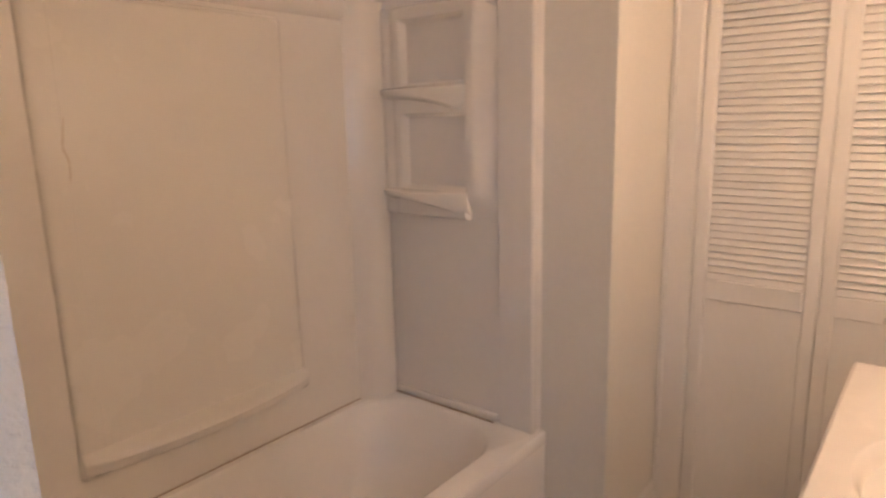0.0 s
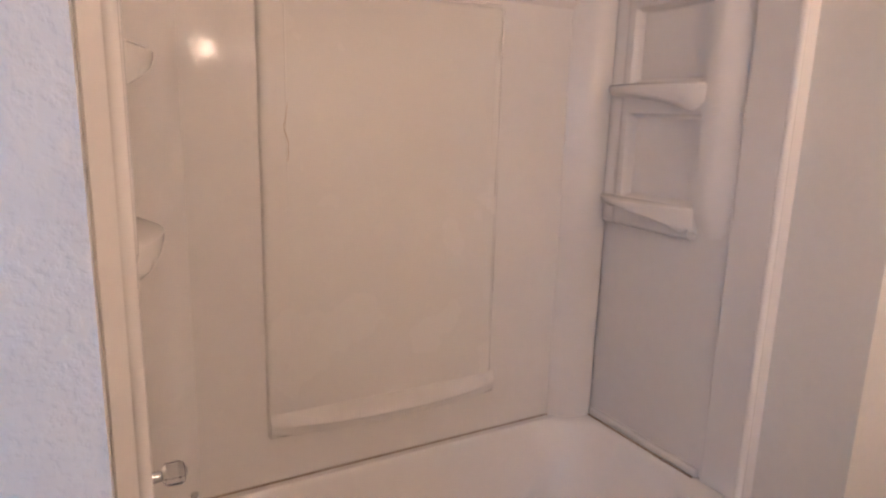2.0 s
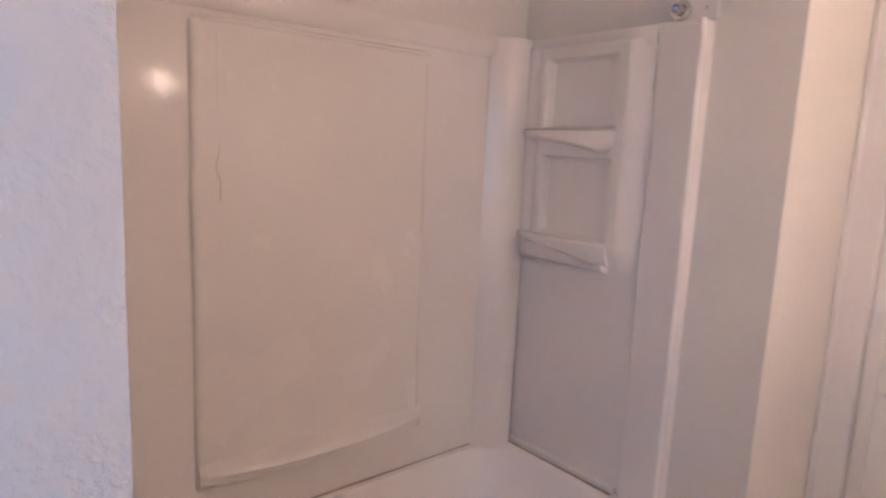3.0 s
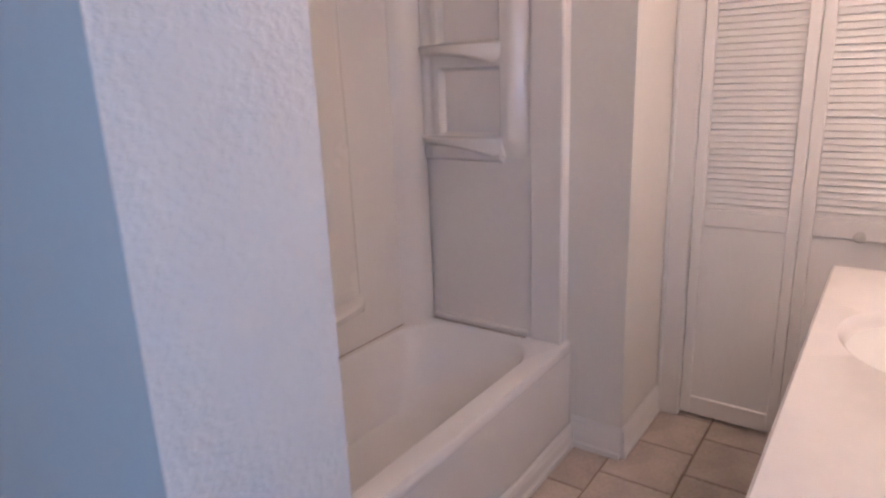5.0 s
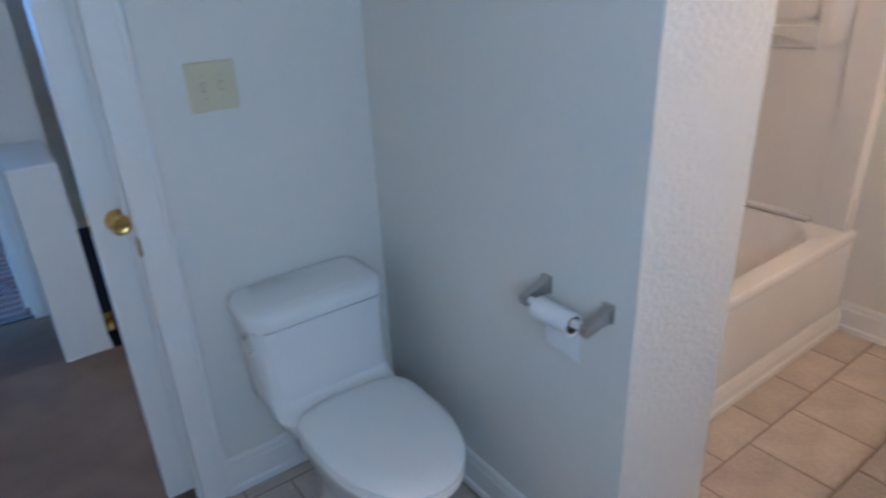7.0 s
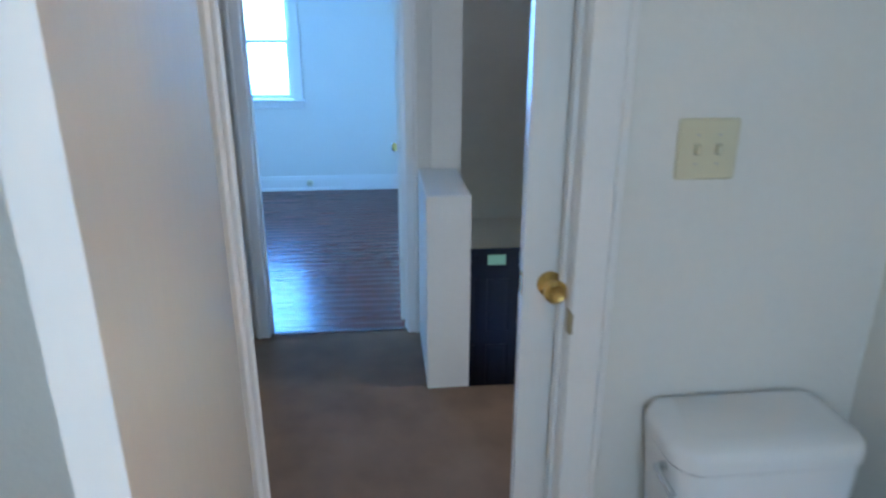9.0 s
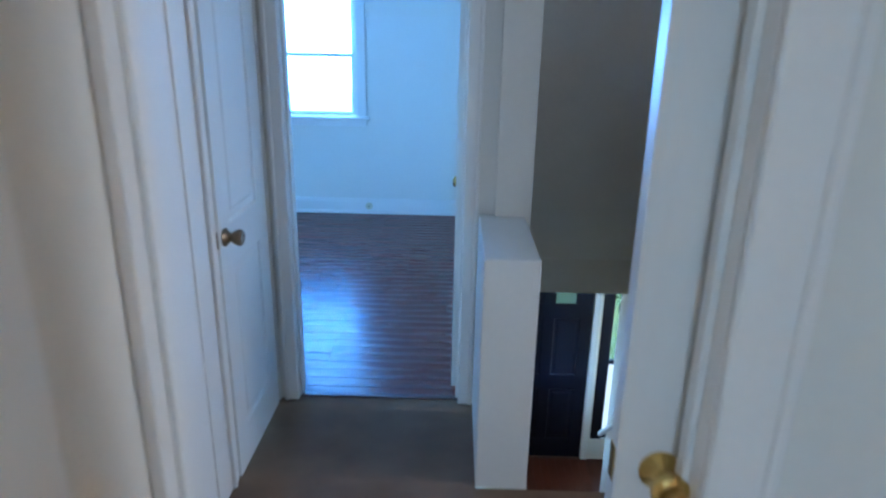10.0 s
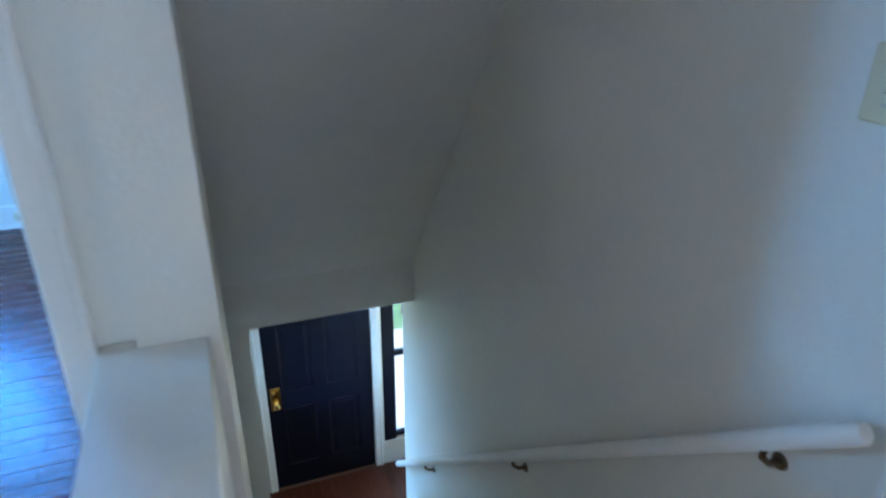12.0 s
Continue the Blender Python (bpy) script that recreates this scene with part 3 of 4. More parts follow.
# ---- closet bifold ----
def louver_leaf(name, y1, w, handle):
    """One folding leaf: stiles and rails, a louvred field over a plain panel. y1: its north edge."""
    x0, x1, h, z0 = CLOSET_X + 0.014, CLOSET_X + 0.042, 2.0, 0.014
    ob = thing(name, "white louvred bifold closet door over a plain panel" + (", pale round pull" if handle else ""), "closet door", (CLOSET_X + 0.03, y1 - w / 2, z0), "bifold closet doors")
    s = 0.042
    part("stile", box(x0, x1, y1 - s, y1, z0, z0 + h, 0.003), BIFOLD, ob)
    part("stile", box(x0, x1, y1 - w, y1 - w + s, z0, z0 + h, 0.003), BIFOLD, ob)
    for a, b in ((z0, z0 + 0.085), (0.885, 0.957), (z0 + h - 0.07, z0 + h)):
        part("rail", box(x0, x1, y1 - w + s, y1 - s, a, b, 0.003), BIFOLD, ob)
    part("panel", box(x0 + 0.008, x1 - 0.008, y1 - w + s, y1 - s, z0 + 0.085, 0.885), BIFOLD, ob)
    m = mesh_of("slat", placed(box(-0.0136, 0.0136, -(w / 2 - s) + 0.0005, w / 2 - s - 0.0005, -0.0028, 0.0028, 0.0010), Matrix.Rotation(radians(-57), 4, "Y")), BIFOLD)
    z = 0.957 + 0.013
    while z < z0 + h - 0.066:
        sl = new("slat", m)
        sl.parent = ob
        sl.matrix_parent_inverse = Matrix.Translation(-ob.location)
        sl.location = ((x0 + x1) / 2, y1 - w / 2, z)
        z += 0.0250
    if handle:
        k = part("pull", turned([(0.001, 0.0), (0.009, 0.0), (0.009, 0.012), (0.018, 0.018), (0.020, 0.026), (0.015, 0.032), (0.001, 0.034)], 18, (x0, y1 - w / 2, 0.905), "-x"), PULL, ob, "small pale round pull", smooth=True)
    return ob


louver_leaf("bifold_door", -1.0685, 0.395, False)
louver_leaf("bifold_door", -1.466, 0.395, True)

# ---- bathtub and surround ----
RIM = 0.468
tub = thing("bathtub", "white enamel alcove bathtub with beige panelled apron", "bathtub", (1.08, -0.38, 0))
X0, X1, YF, YB = PART_E + 0.004, END_X - 0.004, -0.752, -0.004


def rounded(x0, x1, y0, y1, z, r, n=8):
    """A rectangle with round corners, as a ring."""
    out = []
    for cx, cy, a in ((x1 - r, y1 - r, 0), (x0 + r, y1 - r, 90), (x0 + r, y0 + r, 180), (x1 - r, y0 + r, 270)):
        for i in range(n + 1):
            t = radians(a + 90 * i / n)
            out.append((cx + r * math.cos(t), cy + r * math.sin(t), z))
    return out


bm = bm_new()
add_rings(bm, [rounded(X0, X1, YF, YB, RIM - 0.045, 0.006), rounded(X0, X1, YF, YB, RIM - 0.008, 0.006), rounded(X0 + 0.004, X1 - 0.004, YF + 0.006, YB - 0.004, RIM, 0.008),
               rounded(X0 + 0.06, X1 - 0.075, YF + 0.085, YB - 0.055, RIM, 0.20), rounded(X0 + 0.07, X1 - 0.09, YF + 0.098, YB - 0.065, RIM - 0.012, 0.20), rounded(X0 + 0.085, X1 - 0.16, YF + 0.125, YB - 0.085, RIM - 0.16, 0.19),
               rounded(X0 + 0.11, X1 - 0.26, YF + 0.155, YB - 0.115, RIM - 0.33, 0.17), rounded(X0 + 0.17, X1 - 0.33, YF + 0.2, YB - 0.17, RIM - 0.37, 0.13)], cap0=False)
part("basin", bm, ENAMEL, tub, smooth=True)
part("apron", box(X0, X1, YF + 0.006, YF + 0.03, 0.0, RIM - 0.046), TRIM, tub, "pale painted apron panel")
part("drain", turned([(0.001, 0), (0.028, 0), (0.028, 0.004), (0.001, 0.006)], 18, (X0 + 0.33, -0.36, RIM - 0.37)), CHROME, tub, smooth=True)

sur = thing("tub_surround", "white moulded acrylic tub surround with corner shelves", "tub surround", (1.08, -0.05, RIM))
S0, S1 = RIM + 0.002, 1.955      # foot, top
PT, PB = 1.845, 0.625      # top and bottom of the raised field
yb = -0.034


# back panel: flat sheet with a framed field
bm = bm_new()
add_box(bm, PART_E + 0.004, END_X - 0.004, yb, -0.004, S0, S1, 0.004)
part("back_panel", bm, ACRYL, sur)


# raised field with soft edges
F0, F1, FZ0, FZ1 = 0.672, 1.388, PB - 0.004, PT
bm = bm_new()
rings = [[(x, yb - d, z) for x, z, _ in rounded(F0 - e, F1 + e, FZ0 - e, FZ1 + e, 0, 0.014, 5)] for e, d in ((0.014, -0.003), (0.013, 0.003), (0.010, 0.009), (0.005, 0.0125), (-0.002, 0.014))]
add_rings(bm, rings, cap0=False)
part("field", bm, ACRYL_FIELD, sur, "slightly duller raised field", smooth=True)
yf = yb - 0.014
for x, r in ((0.728, 0.0042), (1.372, 0.003)):
    part("field_rib", tube([(x, yf + r * 0.8, FZ0 + 0.05), (x, yf + r * 0.8, FZ1 - 0.012)], r, 10), ACRYL_FIELD, sur, smooth=True)
# bead along the top and the closed side of the field
part("field_bead", tube([(F1 + 0.016, yb + 0.001, FZ0 + 0.055), (F1 + 0.016, yb + 0.001, FZ1 + 0.006), (F1 + 0.006, yb + 0.001, FZ1 + 0.016), (F0, yb + 0.001, FZ1 + 0.016)], 0.0075, 12), ACRYL, sur, smooth=True)
part("field_seam", tube([(F1 + 0.0085, yb - 0.0062, FZ0 + 0.055), (F1 + 0.0085, yb - 0.0062, FZ1 + 0.004), (F1 + 0.002, yb - 0.0062, FZ1 + 0.0095), (F0, yb - 0.0062, FZ1 + 0.0095)], 0.0016, 8), CRACK, sur, "brown stained seam", smooth=True)
# bowed ledge under the field: a rounded upper roll over a stepped lower lip
bm = bm_new()
rings = []
L0, L1 = F0 - 0.008, F1 + 0.030
for i in range(33):
    u = 2 * i / 32 - 1
    x, bow = (L0 + L1) / 2 + u * (L1 - L0) / 2, max(0.0, 1 - u * u) ** 0.75
    d = 0.022 + 0.062 * bow
    rings.append([(x, yb + 0.002, PB + 0.066), (x, yb - 0.015, PB + 0.062), (x, yb - d * 0.72, PB + 0.047), (x, yb - d * 0.90, PB + 0.040), (x, yb - d * 0.96, PB + 0.031), (x, yb - d * 0.86, PB + 0.022), (x, yb - d * 0.84, PB + 0.014), (x, yb - d * 0.74, PB + 0.001), (x, yb - d * 0.3, PB - 0.010), (x, yb + 0.002, PB - 0.014)])
add_rings(bm, rings)
part("ledge", bm, ACRYL, sur, smooth=True)
# corner columns and top lip
for wx, sg in ((END_X, -1), (PART_E, 1)):
    bm = bm_new()
    arc = [(0.200 - 0.138 * k / 12 + 0.369 * 0.026 * math.sin(math.pi * k / 12), -0.010 - 0.056 * k / 12 - 0.929 * 0.026 * math.sin(math.pi * k / 12)) for k in range(13)]
    prof = [(0.207, 0.012), (0.206, -0.004)] + arc + [(0.057, -0.062), (0.055, -0.050), (0.010, -0.050), (0.010, 0.012)]
    add_rings(bm, [[(wx + sg * u, yb + v, z) for u, v in prof] for z in (S0, S1 - 0.004)])
    part("corner_column", bm, ACRYL, sur, smooth=True)
bm = bm_new()
add_rings(bm, [[(x, yb - d, z) for d, z in ((-0.02, S1 - 0.075), (0.003, S1 - 0.072), (0.016, S1 - 0.055), (0.020, S1 - 0.028), (0.014, S1 - 0.004), (-0.02, S1 + 0.002))] for x in (PART_E + 0.006, END_X - 0.006)])
part("top_lip", bm, ACRYL, sur, smooth=True)


def end_panel(x, sg):
    """A moulded end: flat sheet, front strip, two niches one over the other, each with a bowed shelf. sg: the way out of the wall."""
    f = x + sg * 0.050      # face of the panel
    w = END_X if sg < 0 else PART_E
    lo, hi = sorted((w + sg * 0.0005, f))
    part("end_panel", box(lo, hi, -0.728, -0.085, S0, S1, 0.004), ACRYL, sur)
    # raised tower with two sunk niches
    bm = bm_new()
    nu, nv, tw, th_ = 96, 132, 0.505, 0.740
    soft = lambda q: q * q * (3 - 2 * q)
    ease = lambda d, r: 1.0 if d >= r else (0.0 if d <= 0 else (1 - (1 - d / r) ** 2) ** 0.5)
    grid = []
    for i in range(nu + 1):
        u, line = tw * i / nu, []
        for j in range(nv + 1):
            v = th_ * j / nv
            h = 0.033 * ease(min(u, th_ - v), 0.022) * (ease(v, 0.022) if u < 0.384 else soft(min(1.0, v / 0.10))) * soft(min(1.0, max(0.0, (tw - u) / 0.090)))
            h -= 0.010 * math.exp(-((u - 0.052) / 0.016) ** 2) * ease(min(v, th_ - v), 0.05)
            for n0, n1 in ((0.100, 0.372), (0.458, 0.692)):
                d = min(u - 0.096, 0.384 - u, v - n0, n1 - v)
                if d > 0:
                    h -= 0.0325 * soft(min(1.0, d / 0.017))
            line.append(bm.verts.new((f + sg * (h - 0.0015), -0.09 - u, 1.19 + v)))
        grid.append(line)
    for a, b in zip(grid, grid[1:]):
        for j in range(nv):
            bm.faces.new((a[j], a[j + 1], b[j + 1], b[j]))
    part("niche_tower", bm, ACRYL, sur, smooth=True)
    for zt in (1.648, 1.291):
        bm = bm_new()
        rings = []
        for i in range(25):
            u = i / 24
            y = -0.070 - 0.410 * u
            d = 0.010 + 0.022 * u + 0.074 * max(0.0, math.sin(math.pi * (0.05 + 0.95 * u))) ** 0.9
            k = 0.016 + 0.058 * u ** 2.4 * (1 - 0.45 * soft(min(1.0, max(0.0, (u - 0.88) / 0.12))))
            rings.append([(f - sg * 0.004, y, zt), (f + sg * (d * 0.8), y, zt + 0.001), (f + sg * d, y, zt - 0.006), (f + sg * (d * 0.985), y, zt - k * 0.6), (f + sg * (d * 0.93), y, zt - k - 0.002), (f + sg * (d * 0.80), y, zt - k - 0.010), (f + sg * 0.026, y, zt - k - 0.022), (f - sg * 0.004, y, zt - k - 0.034)])
        add_rings(bm, rings)
        part("shelf", bm, ACRYL, sur, smooth=True)
    # bead at the front edge and step before it
    part("front_bead", tube([(f + sg * 0.004, -0.719, S0), (f + sg * 0.004, -0.719, S1 - 0.002)], 0.0125, 16), ACRYL, sur, smooth=True)
    lo2, hi2 = sorted((f - sg * 0.004, f + sg * 0.015))
    part("front_strip", box(lo2, hi2, -0.716, -0.596, S0, S1 - 0.012, 0.005, 2), ACRYL, sur)
    lo3, hi3 = sorted((f - sg * 0.01, f + sg * 0.014))
    part("foot_lip", box(lo3, hi3, -0.58, -0.10, S0, S0 + 0.028, 0.008, 2), ACRYL, sur)
    add = bm_new()
    add_rings(add, [[(f + sg * d, y, z) for d, z in ((-0.02, S1 - 0.075), (0.003, S1 - 0.072), (0.016, S1 - 0.055), (0.020, S1 - 0.028), (0.014, S1 - 0.004), (-0.02, S1 + 0.002))] for y in (-0.585, -0.06)])
    part("top_lip", add, ACRYL, sur, smooth=True)


end_panel(END_X, -1)
end_panel(PART_E - 0.012, 1)

# stained crack in the back panel
rnd = random.Random(4)
pts, zz, xx = [], 1.56, 0.7325
while zz > 1.40:
    pts.append((xx, yf - 0.0003, zz))
    zz -= 0.012
    xx += rnd.uniform(-0.004, 0.0055)
tagged(part("crack", tube(pts, [0.0005 + 0.0008 * math.sin(math.pi * i / len(pts)) for i in range(len(pts))], 6), CRACK), "brown stained crack in the surround panel", "crack")
structure("caulk", add_box(box(PART_E + 0.05, END_X - 0.20, yb - 0.003, yb + 0.002, RIM - 0.001, RIM + 0.0017), END_X - 0.070, END_X - 0.062, -0.57, -0.10, RIM - 0.001, RIM + 0.002), CAULKD, "dark caulk line between tub and surround", "caulk")

# faucet on the partition
fx = PART_E + 0.050
handle = thing("bath_faucet", "clear acrylic tub faucet handle on a chrome escutcheon", "faucet", (fx, -0.25, 0.695))
part("escutcheon", turned([(0.001, 0), (0.045, 0), (0.042, 0.008), (0.015, 0.016), (0.012, 0.05), (0.001, 0.05)], 24, (fx, -0.25, 0.695), "x"), CHROME, handle, smooth=True)
part("grip", turned([(0.001, 0.045), (0.016, 0.047), (0.028, 0.055), (0.030, 0.085), (0.022, 0.096), (0.001, 0.098)], 8, (fx, -0.25, 0.695), "x"), ACRYLIC_CLEAR, handle, "clear faceted grip")
part("cap", turned([(0.001, 0.098), (0.012, 0.098), (0.010, 0.102), (0.001, 0.103)], 16, (fx, -0.25, 0.695), "x"), CHROME, handle, smooth=True)
spout = thing("tub_spout", "chrome tub spout on the partition side", "tub spout", (fx, -0.25, 0.585))
part("body", tube([(fx, -0.25, 0.585), (fx + 0.08, -0.25, 0.583), (fx + 0.125, -0.25, 0.573), (fx + 0.14, -0.25, 0.55)], [0.027, 0.030, 0.029, 0.025], 16), CHROME, spout, smooth=True)
part("diverter", turned([(0.001, 0), (0.005, 0), (0.005, 0.022), (0.009, 0.024), (0.009, 0.03), (0.001, 0.032)], 12, (fx + 0.115, -0.25, 0.599)), CHROME, spout, smooth=True)

# curtain rod socket over the surround
rod = thing("curtain_rod_socket", "chrome curtain rod socket over the tub surround", "rod bracket", (END_X - 0.01, -0.66, 1.985))
part("plate", box(END_X - 0.012, END_X - 0.001, -0.735, -0.60, 1.962, 2.03, 0.004), TRIM, rod, "white painted mounting block")
part("socket", turned([(0.001, 0), (0.030, 0), (0.030, 0.006), (0.018, 0.010), (0.018, 0.035), (0.013, 0.035), (0.013, 0.012), (0.001, 0.012)], 20, (END_X - 0.012, -0.625, 1.992), "-x"), CHROME, rod, smooth=True)
part("screw", turned([(0.001, 0), (0.006, 0), (0.004, 0.004), (0.001, 0.005)], 10, (END_X - 0.012, -0.70, 1.992), "-x"), CHROME, rod, smooth=True)

# ---- toilet ----
TX = -0.335
wc = thing("toilet", "white one-piece porcelain toilet with the lid closed", "toilet", (TX, -0.4, 0))
bm = bm_new()
sec = []
for z, hw, y0, y1 in ((0.26, 0.125, -0.26, -0.03), (0.33, 0.165, -0.30, -0.025), (0.385, 0.196, -0.29, -0.022), (0.43, 0.197, -0.236, -0.02), (0.55, 0.206, -0.220, -0.018), (0.656, 0.213, -0.215, -0.015)):
    ring = []
    for px, py, pz in rounded(TX - hw, TX + hw, y0, y1, z, 0.045, 6):
        u = (px - TX) / hw
        ring.append((px, py - (0.032 * (1 - u * u) if py < (y0 + y1) / 2 else 0), pz))
    sec.append(ring)
add_rings(bm, sec)
part("tank", bm, PORCELAIN, wc, smooth=True)
bm = bm_new()
sec = []
for z, g, dy in ((0.662, 0.0, 0.0), (0.665, 0.005, 0.0), (0.688, 0.007, 0.0), (0.704, 0.003, 0.0), (0.715, -0.010, 0.008), (0.719, -0.045, 0.03)):
    hw = 0.213 + g
    ring = []
    for px, py, pz in rounded(TX - hw, TX + hw, -0.217 - g, -0.012 - max(0, dy) * 0.3, z, max(0.03, 0.05 + g), 6):
        u = (px - TX) / hw
        ring.append((px, py - (0.032 * (1 - u * u) if py < -0.1 else 0), pz))
    sec.append(ring)
add_rings(bm, sec)
part("tank_lid", bm, PORCELAIN, wc, smooth=True)
part("tank_gap", box(TX - 0.20, TX + 0.20, -0.214, -0.02, 0.655, 0.663), PORCELAIN, wc)
bm = bm_new()
sec = []
for z, rx, cy, ry, fr in ((0.0, 0.112, -0.33, 0.20, 0.24), (0.03, 0.108, -0.33, 0.20, 0.235), (0.12, 0.112, -0.34, 0.20, 0.24), (0.22, 0.135, -0.36, 0.20, 0.27), (0.31, 0.165, -0.39, 0.21, 0.31), (0.36, 0.178, -0.41, 0.21, 0.332), (0.385, 0.183, -0.42, 0.22, 0.338)):
    sec.append(oval(TX, cy, z, rx, ry, 40, 2.15, fr))
add_rings(bm, sec)
part("bowl", bm, PORCELAIN, wc, smooth=True)
part("seat", add_rings(bm_new(), [lid_ring(TX, -0.475, z, rx, 0.175, fr) for z, rx, fr in ((0.387, 0.178, 0.306), (0.391, 0.183, 0.312), (0.405, 0.183, 0.312), (0.409, 0.178, 0.307))]), PORCELAIN, wc, smooth=True)
part("lid", add_rings(bm_new(), [lid_ring(TX, -0.475, z, rx, ry, fr) for z, rx, ry, fr in ((0.4125, 0.178, 0.172, 0.307), (0.416, 0.184, 0.177, 0.313), (0.427, 0.184, 0.177, 0.313), (0.435, 0.174, 0.168, 0.301), (0.441, 0.14, 0.14, 0.25), (0.444, 0.08, 0.09, 0.15))]), PORCELAIN, wc, smooth=True)
lever = part("flush_lever", tube([(TX - 0.208, -0.16, 0.64), (TX - 0.232, -0.165, 0.64), (TX - 0.236, -0.20, 0.637), (TX - 0.234, -0.245, 0.632)], [0.010, 0.009, 0.007, 0.009], 10), CHROME, wc, "chrome flush lever", smooth=True)

# ---- paper holder ----
ph = thing("toilet_paper_holder", "brushed metal toilet paper holder on the partition", "paper holder", (-0.04, -0.876, 0.865))
for y in (-0.782, -0.968):
    post = part("post", add_rings(bm_new(), [[(x, y + w * sy, zc + h * sz) for sy, sz in ((-1, -1), (1, -1), (1, 1), (-1, 1))] for x, w, h, zc in ((-0.001, 0.015, 0.022, 0.862), (-0.005, 0.015, 0.022, 0.862), (-0.012, 0.010, 0.016, 0.857), (-0.036, 0.0075, 0.012, 0.850), (-0.060, 0.009, 0.012, 0.846), (-0.080, 0.011, 0.012, 0.844), (-0.084, 0.009, 0.009, 0.844))]), NICKEL, ph)
    part("screw", turned([(0.001, 0), (0.004, 0), (0.003, 0.002), (0.001, 0.0025)], 8, (-0.005, y, 0.880), "-x"), CHROME, post)
part("roller", tube([(-0.070, -0.795, 0.845), (-0.070, -0.955, 0.845)], 0.0105, 14), TRIM, ph, "white plastic roller", smooth=True)
roll = tagged(new("toilet_paper"), "nearly used up white toilet paper roll with a loose sheet", "toilet paper")
roll.location = (-0.070, -0.88, 0.845)
bm = bm_new()
nn = 28
add_rings(bm, [[(-0.070 + r * math.cos(2 * math.pi * i / nn), y, 0.845 + r * math.sin(2 * math.pi * i / nn) - 0.006) for i in range(nn)] for r, y in ((0.018, -0.822), (0.0265, -0.822), (0.0265, -0.930), (0.018, -0.930))], False, False)
part("roll", bm, PAPER, roll, smooth=True)
bm = bm_new()
add_rings(bm, [[(-0.070 + r * math.cos(2 * math.pi * i / nn), y, 0.845 + r * math.sin(2 * math.pi * i / nn) - 0.006) for i in range(nn)] for r, y in ((0.0205, -0.8215), (0.0175, -0.8215), (0.0175, -0.9305), (0.0205, -0.9305))], False, False)
part("core", bm, CARD, roll, "brown cardboard core", smooth=True)
bm = bm_new()
add_rings(bm, [[(-0.0438 + 0.002 * math.sin(i * 0.9) + o, y, 0.838 - 0.105 * i / 8 - 0.008 * (y < -0.9) * i / 8) for i in range(9)] for o, y in ((0, -0.824), (0.0004, -0.878), (0, -0.930))], False, False, closed=False)
part("loose_sheet", bm, PAPER, roll, smooth=True)


# ---- switches and sockets ----
def switch_plate(name, label, at, w, h, normal, toggles):
    """An ivory wall plate with toggles; normal: the way it faces."""
    ob = thing(name, label, "light switch", at)
    n = Vector(normal)
    rot = n.to_track_quat("Z", "Y").to_matrix().to_4x4() if abs(n.z) < 0.5 else Matrix.Identity(4)
    m = Matrix.Translation(at) @ rot
    part("plate", placed(add_rings(bm_new(), [rounded(-w / 2 + e, w / 2 - e, -h / 2 + e, h / 2 - e, z, 0.006, 3) for z, e in ((0.0, 0.0), (0.003, 0.0), (0.006, 0.004))]), m), IVORY, ob)
    for u in toggles:
        part("toggle", placed(placed(box(-0.005, 0.005, -0.008, 0.010, 0.004, 0.017, 0.0015), Matrix.Translation((u, 0, 0))), m), IVORY, ob)
        part("slot", placed(box(u - 0.0065, u + 0.0065, -0.012, 0.012, 0.0055, 0.0062), m), SLOT, ob)
        for v in (-0.03, 0.03):
            part("screw", placed(turned([(0.0005, 0), (0.0032, 0), (0.0025, 0.0012), (0.0005, 0.0014)], 8, (u, v, 0.006)), m), NICKEL, ob)
    return ob


switch_plate("light_switch", "ivory double toggle switch plate on the cream wall", (-0.467, -0.001, 1.298), 0.131, 0.128, (0, -1, 0), (-0.023, 0.023))
switch_plate("light_switch", "ivory single switch plate above the handrail", (HALL_E - 0.001, 1.338, 1.378), 0.075, 0.118, (-1, 0, 0), (0.0,))
outlet = thing("phone_jack", "small beige round jack on the bedroom baseboard", "wall jack", (-1.88, BED_N - 0.02, 0.075))
part("cover", turned([(0.001, 0), (0.034, 0), (0.034, 0.006), (0.026, 0.014), (0.001, 0.016)], 18, (-1.88, BED_N - 0.0155, 0.078), "y"), IVORY, outlet, smooth=True)
part("port", box(-1.889, -1.871, BED_N - 0.0335, BED_N - 0.0310, 0.070, 0.086), SLOT, outlet)

# ---- vanity ----
VX0, VX1, VF, VZ = 0.462, 1.94, -1.612, 0.90
top = thing("countertop", "white cultured marble vanity top with an oval sink", "countertop", (1.2, -1.9, VZ))
SX, SY, SRX, SRY = 1.36, -1.875, 0.245, 0.205
bm = bm_new()
n = 64
ovl = oval(SX, SY, VZ, SRX, SRY, n)
outer = []
for px, py, pz in ovl:
    a = math.atan2((py - SY) / (SY - SOUTH if py < SY else VF - SY), (px - SX) / (VX1 - SX if px > SX else SX - VX0))
    c, s = math.cos(a), math.sin(a)
    k = 1 / max(abs(c), abs(s))
    outer.append((SX + c * k * (VX1 - SX if c > 0 else SX - VX0), SY + s * k * (VF - SY if s > 0 else SY - SOUTH), VZ))
for cx_, cy_ in ((VX0, VF), (VX1, VF), (VX0, SOUTH), (VX1, SOUTH)):
    i = min(range(n), key=lambda j: (outer[j][0] - cx_) ** 2 + (outer[j][1] - cy_) ** 2)
    outer[i] = (cx_, cy_, VZ)
